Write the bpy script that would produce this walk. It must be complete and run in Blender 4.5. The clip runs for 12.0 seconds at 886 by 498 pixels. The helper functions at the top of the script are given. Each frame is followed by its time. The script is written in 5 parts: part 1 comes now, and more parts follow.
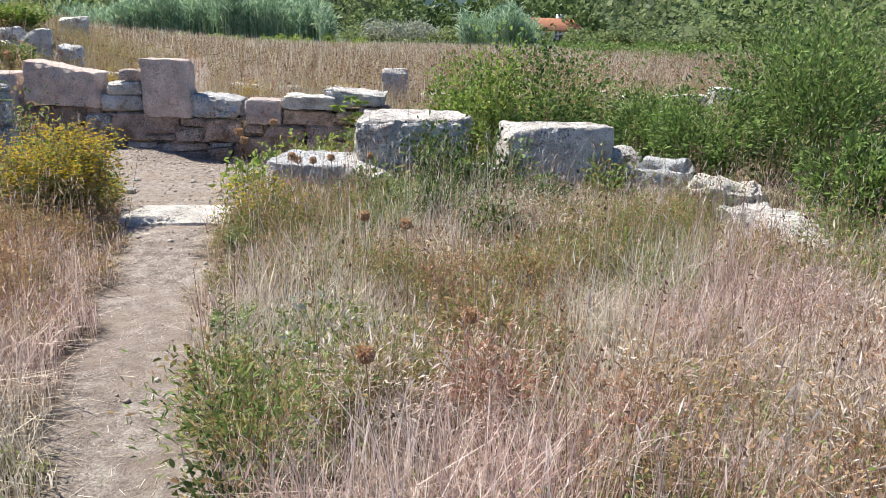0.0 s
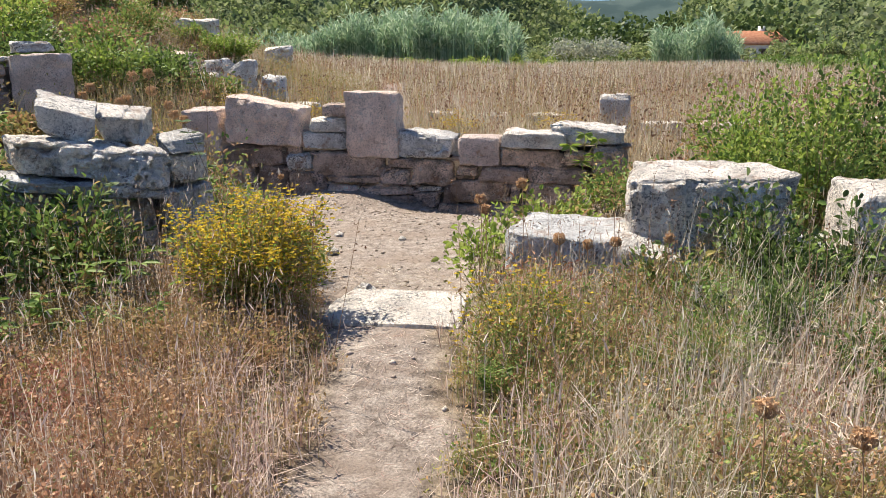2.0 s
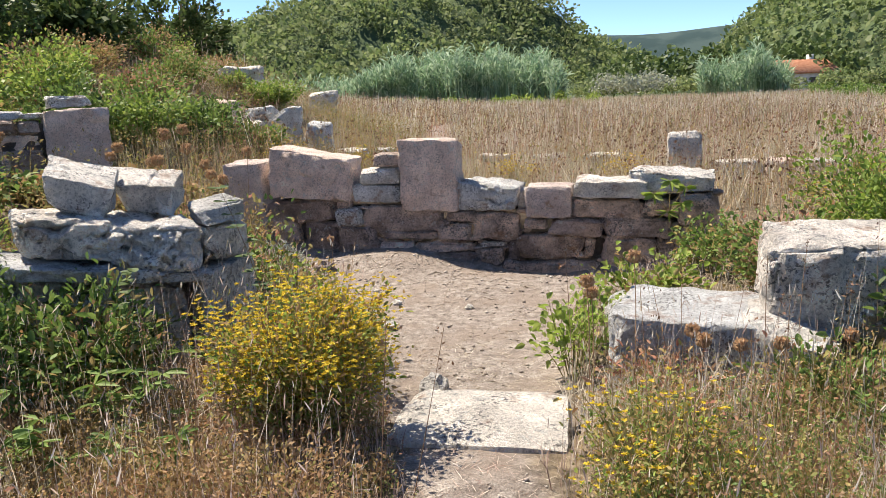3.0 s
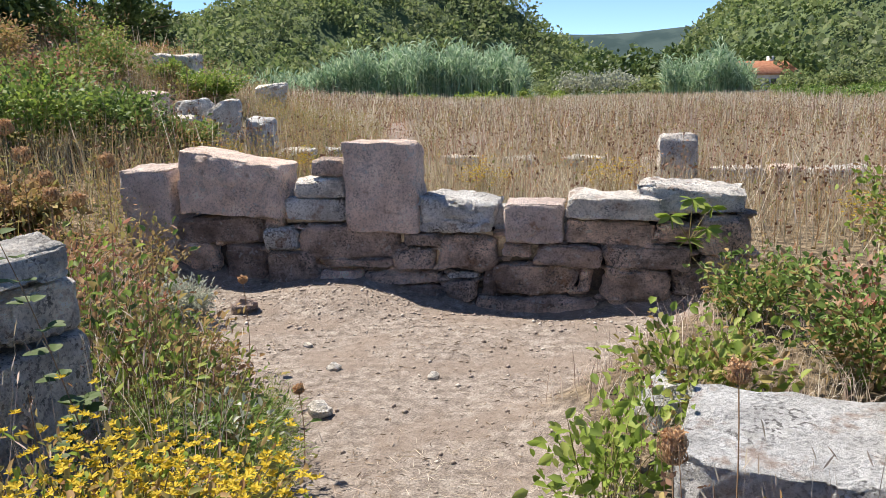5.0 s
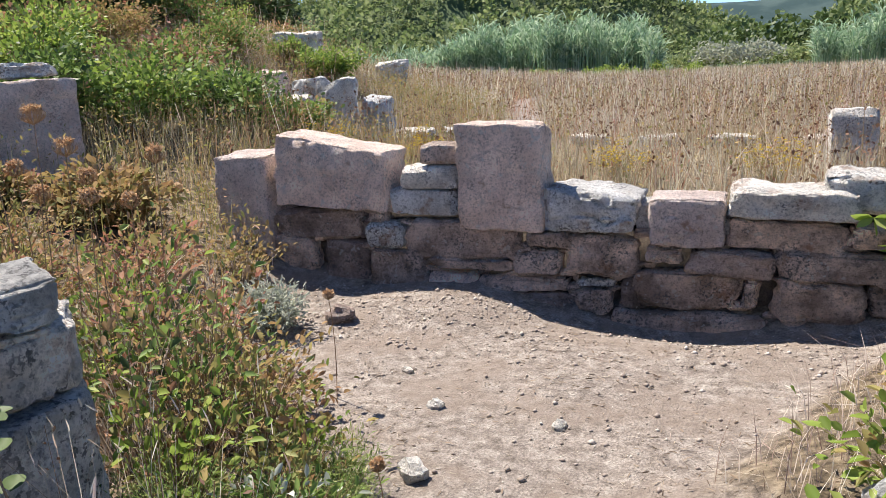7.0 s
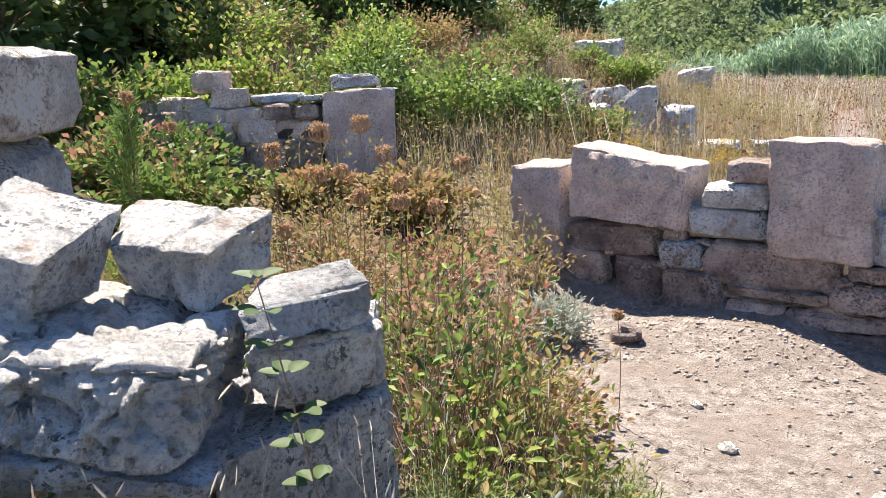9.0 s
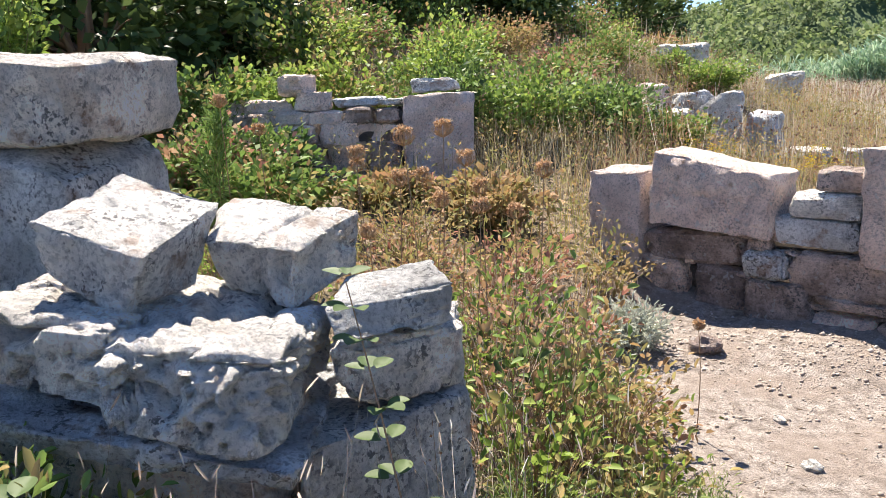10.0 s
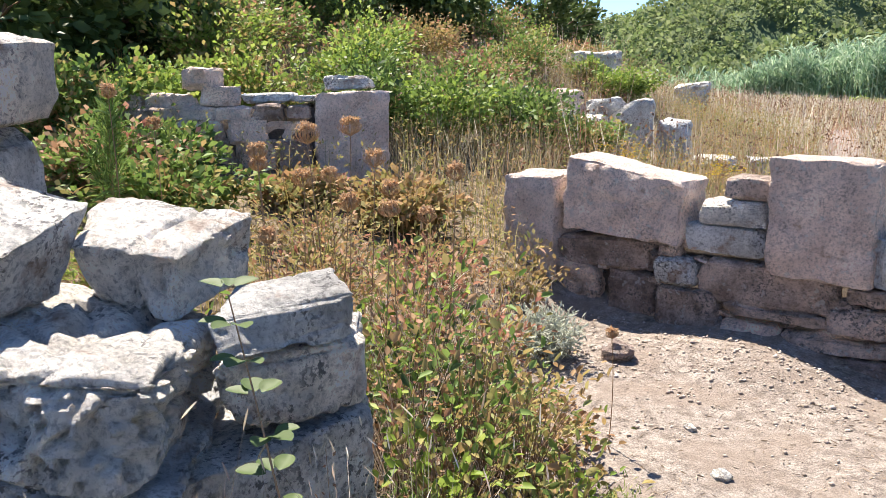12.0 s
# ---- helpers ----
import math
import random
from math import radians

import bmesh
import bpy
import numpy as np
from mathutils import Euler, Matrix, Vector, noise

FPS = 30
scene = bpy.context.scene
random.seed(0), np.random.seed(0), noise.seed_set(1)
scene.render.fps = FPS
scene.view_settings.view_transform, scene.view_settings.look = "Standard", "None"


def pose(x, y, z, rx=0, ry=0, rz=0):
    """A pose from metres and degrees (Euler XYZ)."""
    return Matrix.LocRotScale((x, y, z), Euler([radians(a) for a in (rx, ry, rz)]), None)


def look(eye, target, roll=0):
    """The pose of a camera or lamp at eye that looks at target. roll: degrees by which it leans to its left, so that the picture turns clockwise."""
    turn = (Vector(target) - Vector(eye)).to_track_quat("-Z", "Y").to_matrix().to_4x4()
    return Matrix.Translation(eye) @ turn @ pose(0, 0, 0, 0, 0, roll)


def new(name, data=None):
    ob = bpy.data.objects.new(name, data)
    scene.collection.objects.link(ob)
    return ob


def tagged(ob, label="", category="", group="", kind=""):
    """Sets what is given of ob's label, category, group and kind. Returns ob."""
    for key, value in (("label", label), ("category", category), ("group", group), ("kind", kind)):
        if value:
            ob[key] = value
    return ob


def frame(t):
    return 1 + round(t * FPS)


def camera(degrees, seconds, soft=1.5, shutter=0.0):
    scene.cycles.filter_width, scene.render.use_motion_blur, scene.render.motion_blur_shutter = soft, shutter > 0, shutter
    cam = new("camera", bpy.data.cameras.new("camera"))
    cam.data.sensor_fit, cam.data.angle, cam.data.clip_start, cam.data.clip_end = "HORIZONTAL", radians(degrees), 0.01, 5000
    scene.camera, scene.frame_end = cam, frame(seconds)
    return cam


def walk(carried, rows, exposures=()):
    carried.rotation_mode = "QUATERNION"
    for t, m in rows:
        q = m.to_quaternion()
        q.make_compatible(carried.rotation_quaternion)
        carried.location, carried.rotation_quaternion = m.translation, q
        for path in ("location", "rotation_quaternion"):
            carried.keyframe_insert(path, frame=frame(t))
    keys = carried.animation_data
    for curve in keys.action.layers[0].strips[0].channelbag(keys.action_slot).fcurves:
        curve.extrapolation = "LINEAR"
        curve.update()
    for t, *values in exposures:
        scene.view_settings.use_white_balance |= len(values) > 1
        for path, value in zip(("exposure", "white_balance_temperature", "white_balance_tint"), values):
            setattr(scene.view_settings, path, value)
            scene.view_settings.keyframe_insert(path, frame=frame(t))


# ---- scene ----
cam = camera(60.5, 12.0, soft=0.8)
PATH = [
    (0, (0.013, -0.075, 1.516), (0.046, 1.85, 0.973), 1.2),
    (0.5, (-0.169, 0.276, 1.513), (-0.234, 2.202, 0.975), 0.9),
    (1, (-0.28, 0.655, 1.525), (-0.568, 2.571, 1.028), 0.1),
    (1.5, (-0.531, 1.084, 1.531), (-0.906, 2.985, 1.032), -0.1),
    (2, (-0.706, 1.522, 1.56), (-1.129, 3.412, 1.061), -0.5),
    (2.5, (-0.925, 1.929, 1.578), (-1.454, 3.812, 1.16), -1.6),
    (3, (-1.103, 2.311, 1.599), (-1.64, 4.196, 1.198), -2.3),
    (3.2, (-1.135, 2.491, 1.594), (-1.677, 4.374, 1.192), -2.2),
    (4.8, (-1.503, 3.744, 1.55), (-1.954, 5.65, 1.146), -1.5),
    (5, (-1.499, 3.87, 1.547), (-1.937, 5.778, 1.135), -1.5),
    (5.5, (-1.564, 4.214, 1.514), (-1.782, 6.153, 1.078), -0.1),
    (6, (-1.584, 4.486, 1.507), (-1.849, 6.412, 1.037), -0.8),
    (6.5, (-1.608, 4.661, 1.525), (-2.177, 6.521, 1.061), -1.7),
    (7, (-1.729, 4.739, 1.52), (-2.474, 6.537, 1.061), -2.7),
    (7.5, (-1.794, 4.794, 1.519), (-2.788, 6.473, 1.078), -3.1),
    (7.7, (-1.792, 4.801, 1.53), (-2.892, 6.415, 1.098), -2.3),
    (9.3, (-1.827, 4.785, 1.554), (-3.231, 6.151, 1.15), -2.9),
    (9.5, (-1.808, 4.772, 1.56), (-3.25, 6.099, 1.159), -2.8),
    (10, (-1.82, 4.755, 1.549), (-3.313, 6.028, 1.159), -2.4),
    (10.5, (-1.846, 4.726, 1.551), (-3.355, 5.982, 1.169), -2.1),
    (11, (-1.885, 4.701, 1.551), (-3.401, 5.951, 1.176), -1.8),
    (11.5, (-1.915, 4.732, 1.539), (-3.387, 6.032, 1.161), -1.5),
    (12, (-1.911, 4.888, 1.533), (-3.254, 6.317, 1.141), -0.7),
]
walk(cam, [(t, look(eye, target, roll)) for t, eye, target, roll in PATH], [(0.0, 0.88, 6300, 8), (1.2, 0.92, 6800, 10), (3.0, 0.93, 6950, 10), (5.0, 0.84, 6700, 10), (7.5, 1.1, 6500, 11), (9.5, 1.45, 6600, 11), (12.0, 1.46, 6700, 11)])

# ---- light ----
SUN_TO = Vector((0.90, -0.42, 0.0)).normalized()      # the way the shadows fall
SUN_UP = radians(58)
world = bpy.data.worlds.new("world")
scene.world = world
world.use_nodes = True
wn = world.node_tree
sky = wn.nodes.new("ShaderNodeTexSky")
sky.sky_type, sky.sun_disc = "NISHITA", False
sky.sun_elevation = SUN_UP
sky.sun_rotation = math.atan2(-SUN_TO.x, -SUN_TO.y)
sky.air_density, sky.dust_density, sky.ozone_density = 0.5, 0.0, 6.0
wn.nodes["Background"].inputs["Strength"].default_value = 0.128
wn.links.new(sky.outputs["Color"], wn.nodes["Background"].inputs["Color"])
sun = new("sun", bpy.data.lights.new("sun", "SUN"))
sun.data.energy, sun.data.angle, sun.data.color = 5.0, radians(0.53), (1.0, 0.93, 0.83)
sun.matrix_world = look((0, 0, 60), Vector((0, 0, 60)) + SUN_TO * math.cos(SUN_UP) - Vector((0, 0, math.sin(SUN_UP))))


# ---- materials ----
def mat(name, rough=0.9):
    m = bpy.data.materials.new(name)
    m.use_nodes = True
    b = m.node_tree.nodes["Principled BSDF"]
    b.inputs["Roughness"].default_value = rough
    b.inputs["Specular IOR Level"].default_value = 0.25
    return m, m.node_tree, b


def node(nt, kind, **sets):
    n = nt.nodes.new(kind)
    for k, v in sets.items():
        n.inputs[k.replace("_", " ")].default_value = v
    return n


def ramp(nt, fac, stops):
    r = nt.nodes.new("ShaderNodeValToRGB")
    e = r.color_ramp.elements
    while len(e) < len(stops):
        e.new(0.5)
    for el, (p, c) in zip(e, stops):
        el.position, el.color = p, (*c, 1) if len(c) == 3 else c
    nt.links.new(fac, r.inputs["Fac"])
    return r.outputs["Color"]


def mixed(nt, fac, a, b, blend="MIX"):
    m = nt.nodes.new("ShaderNodeMix")
    m.data_type, m.blend_type = "RGBA", blend
    for sock, val in ((m.inputs["Factor"], fac), (m.inputs["A"], a), (m.inputs["B"], b)):
        if hasattr(val, "links"):
            nt.links.new(val, sock)
        else:
            sock.default_value = val if isinstance(val, (int, float)) else (*val, 1)
    return m.outputs["Result"]


def coords(nt, object_space=False):
    if object_space:
        return nt.nodes.new("ShaderNodeTexCoord").outputs["Object"]
    return nt.nodes.new("ShaderNodeNewGeometry").outputs["Position"]


def noise_of(nt, at, scale, detail=5.0, rough=0.55):
    n = node(nt, "ShaderNodeTexNoise", Scale=scale, Detail=detail, Roughness=rough)
    nt.links.new(at, n.inputs["Vector"])
    return n.outputs["Fac"]


def bump(nt, b, height, strength, distance):
    n = node(nt, "ShaderNodeBump", Strength=strength, Distance=distance)
    nt.links.new(height, n.inputs["Height"])
    nt.links.new(n.outputs["Normal"], b.inputs["Normal"])


def stone_mat(name, low, high, lichen, lichen_at=0.6, pits=0.6, warm=(0.30, 0.13, 0.04), warm_at=0.70, grain=(1, 1, 1), relief=0.05, speckle=0.7, bleach=0.55, vary=0.0):
    """Weathered limestone: two tones, dark and pale lichen, rust stains, and pits that are darker in the colour too."""
    m, nt, b = mat(name, 0.92)
    at = coords(nt)
    big = noise_of(nt, at, 5.0, 8, 0.62)
    fine = noise_of(nt, at, 60.0, 6, 0.7)
    rnd = nt.nodes.new("ShaderNodeObjectInfo").outputs["Random"]
    base = ramp(nt, big, ((0.38, low), (0.62, high)))
    base = mixed(nt, 0.8, base, ramp(nt, fine, ((0.34, (0.60, 0.60, 0.60)), (0.52, (1.30, 1.295, 1.29)))), "MULTIPLY")
    base = mixed(nt, 1.0, base, ramp(nt, rnd, ((0.0, (0.92 - vary, 0.95 - 1.15 * vary, 1.0 - 1.25 * vary)), (0.5, (1.06, 1.04, 1.02)), (1.0, (1.25 + vary, 1.18 + vary, 1.11 + vary)))), "MULTIPLY")
    spots = noise_of(nt, at, 15.0, 9, 0.75)
    base = mixed(nt, ramp(nt, spots, ((lichen_at - 0.05, (0, 0, 0)), (lichen_at + 0.04, (0.85, 0.85, 0.85)))), base, lichen)
    speck = noise_of(nt, at, 55.0, 4, 0.6)
    base = mixed(nt, mixed(nt, 1.0, ramp(nt, speck, ((0.53, (0, 0, 0)), (0.585, (0.9, 0.9, 0.9) if speckle > 0.5 else (speckle, speckle, speckle)))), ramp(nt, noise_of(nt, at, 4.1, 5, 0.6), ((0.46, (0, 0, 0)), (0.60, (1, 1, 1)))), "MULTIPLY"), base, (0.14, 0.135, 0.13))
    warp = node(nt, "ShaderNodeTexNoise", Scale=20.0, Detail=3.0)
    nt.links.new(at, warp.inputs["Vector"])
    bent = node(nt, "ShaderNodeVectorMath")
    bent.operation = "MULTIPLY_ADD"
    bent.inputs[1].default_value = (0.07, 0.07, 0.07)
    nt.links.new(warp.outputs["Color"], bent.inputs[0])
    nt.links.new(at, bent.inputs[2])
    cell = node(nt, "ShaderNodeTexVoronoi", Scale=88.0)
    nt.links.new(bent.outputs[0], cell.inputs["Vector"])
    dots = ramp(nt, cell.outputs["Distance"], ((0.06, (1, 1, 1)), (0.34, (0, 0, 0))))
    dots = mixed(nt, 1.0, dots, ramp(nt, noise_of(nt, at, 9.0, 7, 0.7), ((0.47, (0, 0, 0)), (0.60, (speckle * 0.75, speckle * 0.75, speckle * 0.75)))), "MULTIPLY")
    base = mixed(nt, dots, base, (0.19, 0.18, 0.165))
    rust = noise_of(nt, at, 6.3, 5, 0.65)
    base = mixed(nt, ramp(nt, rust, ((warm_at - 0.1, (0, 0, 0)), (warm_at, (0.55, 0.55, 0.55)))), base, warm)
    white = noise_of(nt, at, 17.0, 4, 0.55)
    base = mixed(nt, ramp(nt, white, ((0.62, (0, 0, 0)), (0.66, (bleach, bleach, bleach)))), base, (0.66, 0.65, 0.61))
    crust = node(nt, "ShaderNodeTexVoronoi", Scale=17.0)
    nt.links.new(bent.outputs[0], crust.inputs["Vector"])
    crust = ramp(nt, crust.outputs["Distance"], ((0.15, (1.2 * bleach, 1.2 * bleach, 1.2 * bleach)), (0.21, (0, 0, 0))))
    base = mixed(nt, mixed(nt, 1.0, crust, ramp(nt, noise_of(nt, at, 3.3, 3), ((0.52, (0, 0, 0)), (0.56, (1, 1, 1)))), "MULTIPLY"), base, (0.66, 0.65, 0.61))
    stretch = node(nt, "ShaderNodeVectorMath")
    stretch.operation = "MULTIPLY"
    stretch.inputs[1].default_value = grain
    nt.links.new(at, stretch.inputs[0])
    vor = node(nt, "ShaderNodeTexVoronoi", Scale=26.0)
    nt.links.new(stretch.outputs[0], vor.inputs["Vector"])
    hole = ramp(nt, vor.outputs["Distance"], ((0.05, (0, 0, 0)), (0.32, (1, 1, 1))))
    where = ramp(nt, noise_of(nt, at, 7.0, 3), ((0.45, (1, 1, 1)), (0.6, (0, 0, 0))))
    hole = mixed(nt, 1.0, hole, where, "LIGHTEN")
    layer = ramp(nt, noise_of(nt, stretch.outputs[0], 12.0, 7, 0.62), ((0.25, (0, 0, 0)), (0.75, (1, 1, 1))))
    h = mixed(nt, pits, layer, hole, "MULTIPLY")
    h = mixed(nt, 0.5, h, ramp(nt, noise_of(nt, at, 55.0, 8, 0.75), ((0.3, (0, 0, 0)), (0.7, (1, 1, 1)))))
    h = mixed(nt, mixed(nt, 1.0, dots, (0.8, 0.8, 0.8), "MULTIPLY"), h, (0, 0, 0))
    # pits are made darker in the colour as well as lower in the bump
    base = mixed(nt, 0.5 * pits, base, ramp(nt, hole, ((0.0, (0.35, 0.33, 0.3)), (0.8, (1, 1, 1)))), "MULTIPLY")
    nt.links.new(base, b.inputs["Base Color"])
    bump(nt, b, h, 1.0, relief)
    return m


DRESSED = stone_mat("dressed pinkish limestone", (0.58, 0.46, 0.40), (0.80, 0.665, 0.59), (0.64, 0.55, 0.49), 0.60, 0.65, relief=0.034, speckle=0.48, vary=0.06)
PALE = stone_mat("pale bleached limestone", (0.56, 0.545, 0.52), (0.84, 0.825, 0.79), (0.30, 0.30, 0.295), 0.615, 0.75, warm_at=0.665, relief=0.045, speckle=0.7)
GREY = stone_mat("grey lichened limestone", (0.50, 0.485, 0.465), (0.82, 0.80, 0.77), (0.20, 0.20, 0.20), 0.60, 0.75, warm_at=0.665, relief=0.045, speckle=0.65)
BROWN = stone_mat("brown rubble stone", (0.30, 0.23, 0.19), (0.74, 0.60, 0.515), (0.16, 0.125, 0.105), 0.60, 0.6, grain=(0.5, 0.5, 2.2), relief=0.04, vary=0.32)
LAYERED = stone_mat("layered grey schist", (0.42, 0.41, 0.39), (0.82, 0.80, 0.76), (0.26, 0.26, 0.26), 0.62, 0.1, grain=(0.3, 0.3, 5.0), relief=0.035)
MORTAR = stone_mat("packed earth between stones", (0.055, 0.042, 0.032), (0.16, 0.125, 0.095), (0.07, 0.055, 0.045), 0.6, 0.5, warm_at=0.9, relief=0.02, bleach=0.0)
EARTH = stone_mat("earth packed in wall joints", (0.075, 0.058, 0.046), (0.19, 0.15, 0.12), (0.09, 0.07, 0.058), 0.6, 0.5, warm_at=0.9, relief=0.03, bleach=0.0)


def plant_mat(name, stops, patch=None, patch_scale=0.7, rough=0.75, through_light=0.35, spread=0.5):
    """Leaf and stalk colours: each piece has its own tone along the stops; a second set of tones comes in patches."""
    m, nt, b = mat(name, rough)
    one = nt.nodes.new("ShaderNodeNewGeometry").outputs["Random Per Island"]
    col = ramp(nt, one, stops)
    if patch:
        other = ramp(nt, one, patch)
        n = noise_of(nt, coords(nt), patch_scale, 3)
        col = mixed(nt, ramp(nt, n, ((0.5 - spread * 0.16, (0, 0, 0)), (0.5 + spread * 0.16, (1, 1, 1)))), col, other)
    nt.links.new(col, b.inputs["Base Color"])
    t = nt.nodes.new("ShaderNodeBsdfTranslucent")
    nt.links.new(col, t.inputs["Color"])
    mx = nt.nodes.new("ShaderNodeMixShader")
    mx.inputs[0].default_value = 0.85 * through_light
    nt.links.new(b.outputs[0], mx.inputs[1])
    nt.links.new(t.outputs[0], mx.inputs[2])
    nt.links.new(mx.outputs[0], nt.nodes["Material Output"].inputs["Surface"])
    return m


def tones(*cs):
    return [(i / max(1, len(cs) - 1), c) for i, c in enumerate(cs)]


STRAW = plant_mat("dry straw grass", tones((0.25, 0.20, 0.14), (0.63, 0.55, 0.43), (0.92, 0.86, 0.74), (0.50, 0.42, 0.32), (0.76, 0.68, 0.55)),
                  tones((0.30, 0.18, 0.15), (0.64, 0.48, 0.42), (0.90, 0.79, 0.70), (0.44, 0.29, 0.25), (0.72, 0.58, 0.51)), 0.75, through_light=0.45)
FIELD = plant_mat("dry field grass", tones((0.24, 0.20, 0.13), (0.50, 0.44, 0.32), (0.82, 0.76, 0.60), (0.58, 0.52, 0.39)),
                  tones((0.22, 0.14, 0.085), (0.36, 0.26, 0.16), (0.50, 0.42, 0.27), (0.22, 0.25, 0.11)), 0.22, through_light=0.45)
RUSSET = plant_mat("russet dry herbs", tones((0.28, 0.11, 0.075), (0.48, 0.23, 0.165), (0.40, 0.22, 0.14), (0.62, 0.44, 0.32)),
                   tones((0.24, 0.18, 0.07), (0.36, 0.26, 0.11), (0.48, 0.32, 0.18)), 0.9, through_light=0.4)
GREENGRASS = plant_mat("green grass", tones((0.14, 0.19, 0.05), (0.26, 0.31, 0.10), (0.44, 0.43, 0.20)), through_light=0.45)
LEAF = plant_mat("fresh green leaves", tones((0.075, 0.13, 0.03), (0.15, 0.245, 0.055), (0.24, 0.33, 0.09), (0.17, 0.25, 0.06)), rough=0.55, through_light=0.4)
DARKLEAF = plant_mat("dark green leaves", tones((0.045, 0.075, 0.022), (0.085, 0.13, 0.04), (0.15, 0.20, 0.065)), rough=0.55)
LIMELEAF = plant_mat("yellow-green leaves", tones((0.15, 0.22, 0.04), (0.26, 0.36, 0.065), (0.38, 0.43, 0.12)), rough=0.55, through_light=0.5)
HERB = plant_mat("olive herb leaves", tones((0.18, 0.19, 0.06), (0.31, 0.29, 0.10), (0.42, 0.32, 0.13), (0.38, 0.22, 0.11)), through_light=0.4)
SILVER = plant_mat("silvery herb leaves", tones((0.34, 0.37, 0.29), (0.56, 0.58, 0.49)))
YELLOW = plant_mat("yellow petals", tones((0.46, 0.32, 0.03), (0.74, 0.56, 0.06), (0.60, 0.45, 0.05)), through_light=0.35)
UMBEL = plant_mat("dry brown umbels", tones((0.42, 0.25, 0.14), (0.62, 0.42, 0.25), (0.52, 0.33, 0.18)), through_light=0.35)
STEM = plant_mat("dry brown stems", tones((0.20, 0.12, 0.07), (0.34, 0.22, 0.13)), through_light=0.0)
GREENSTEM = plant_mat("green-brown stems", tones((0.18, 0.15, 0.06), (0.26, 0.23, 0.09)), through_light=0.0)
LITTER = plant_mat("brown leaf bits", tones((0.14, 0.10, 0.07), (0.28, 0.21, 0.15), (0.40, 0.33, 0.25)), through_light=0.1)
REED = plant_mat("blue-green cane leaves", tones((0.12, 0.21, 0.11), (0.28, 0.42, 0.25), (0.56, 0.66, 0.46), (0.18, 0.30, 0.16)), through_light=0.45)
WOOD = plant_mat("wooded hillside leaves", tones((0.08, 0.115, 0.05), (0.165, 0.215, 0.085), (0.245, 0.29, 0.125), (0.23, 0.255, 0.155)),
                 tones((0.11, 0.165, 0.06), (0.215, 0.275, 0.10), (0.31, 0.35, 0.165)), 0.06, through_light=0.5)
DEADHEAD = plant_mat("dead brown flower heads", tones((0.12, 0.065, 0.04), (0.22, 0.13, 0.08), (0.17, 0.09, 0.06)), through_light=0.2)
GREYTREE = plant_mat("grey-green leaves", tones((0.26, 0.29, 0.21), (0.38, 0.40, 0.31)))


# ---- helpers of the scene ----
rng = np.random.default_rng(7)


def raw(name, v, f, material, parent=None):
    """A mesh object from arrays of corners and of faces with the same count of corners each."""
    me = bpy.data.meshes.new(name)
    f = np.asarray(f, np.int32)
    me.vertices.add(len(v))
    me.vertices.foreach_set("co", np.asarray(v, np.float32).ravel())
    me.loops.add(f.size)
    me.loops.foreach_set("vertex_index", f.ravel())
    me.polygons.add(len(f))
    me.polygons.foreach_set("loop_start", np.arange(0, f.size, f.shape[1], dtype=np.int32))
    me.update(calc_edges=True)
    me.materials.append(material)
    ob = new(name, me)
    ob.parent = parent
    return ob


def smooth01(t):
    t = np.clip(t, 0, 1)
    return t * t * (3 - 2 * t)


def seg_dist(x, y, pts):
    best = np.full(np.shape(x), 1e9)
    for (ax, ay), (bx, by) in zip(pts, pts[1:]):
        dx, dy = bx - ax, by - ay
        t = np.clip(((x - ax) * dx + (y - ay) * dy) / (dx * dx + dy * dy), 0, 1)
        best = np.minimum(best, np.hypot(x - ax - t * dx, y - ay - t * dy))
    return best


def inside(x, y, poly):
    r = np.zeros(np.shape(x), bool)
    for (ax, ay), (bx, by) in zip(poly, poly[1:] + poly[:1]):
        cross = (ay > y) != (by > y)
        r ^= cross & (x < (bx - ax) * (y - ay) / (by - ay + 1e-12) + ax)
    return r


FOOTPATH = [(-0.2, -4.0), (-0.85, 1.6), (-1.15, 2.6), (-1.38, 3.6), (-1.72, 4.6), (-1.8, 5.6), (-2.1, 6.4)]
COURT = [(-5.0, 9.5), (-4.75, 8.6), (-4.3, 7.9), (-3.35, 7.0), (-2.75, 6.2), (-2.3, 5.5), (-1.5, 5.5), (-1.55, 6.3), (-1.75, 7.2), (-1.35, 8.3), (-1.0, 8.9), (-0.9, 9.5)]
FARPATH = [(-4.6, 14.8), (-5.2, 17.0), (-6.2, 20.5), (-7.6, 25.0), (-8.6, 33.0)]


def wobble(x, y, k):
    return np.sin(1.7 * k * x + 1.3) * np.sin(1.3 * k * y + 0.4) + 0.5 * np.sin(3.1 * k * x - 2.3 * k * y) + 0.3 * np.sin(5.3 * k * x + 4.7 * k * y)


def clumps(x, y, k, cut):
    return 0.15 + 0.85 * smooth01((wobble(x + 0.3 * wobble(y, x, k * 1.7), y, k) + 0.5 - cut) / 0.8)


def bare(x, y):
    """How bare and trodden the ground is, 0 to 1."""
    w = 0.07 * wobble(x, y, 3.0)
    p = 1 - smooth01((seg_dist(x, y, FOOTPATH) + w - 0.16) / 0.16)
    edge = seg_dist(x, y, COURT + COURT[:1]) * np.where(inside(x, y, COURT), -1, 1)
    c = 1 - smooth01((edge + 1.2 * w + 0.1) / 0.25)
    f = 1 - smooth01((seg_dist(x, y, FARPATH) - 0.2) / 0.2)
    return np.maximum(np.maximum(p, c), f)


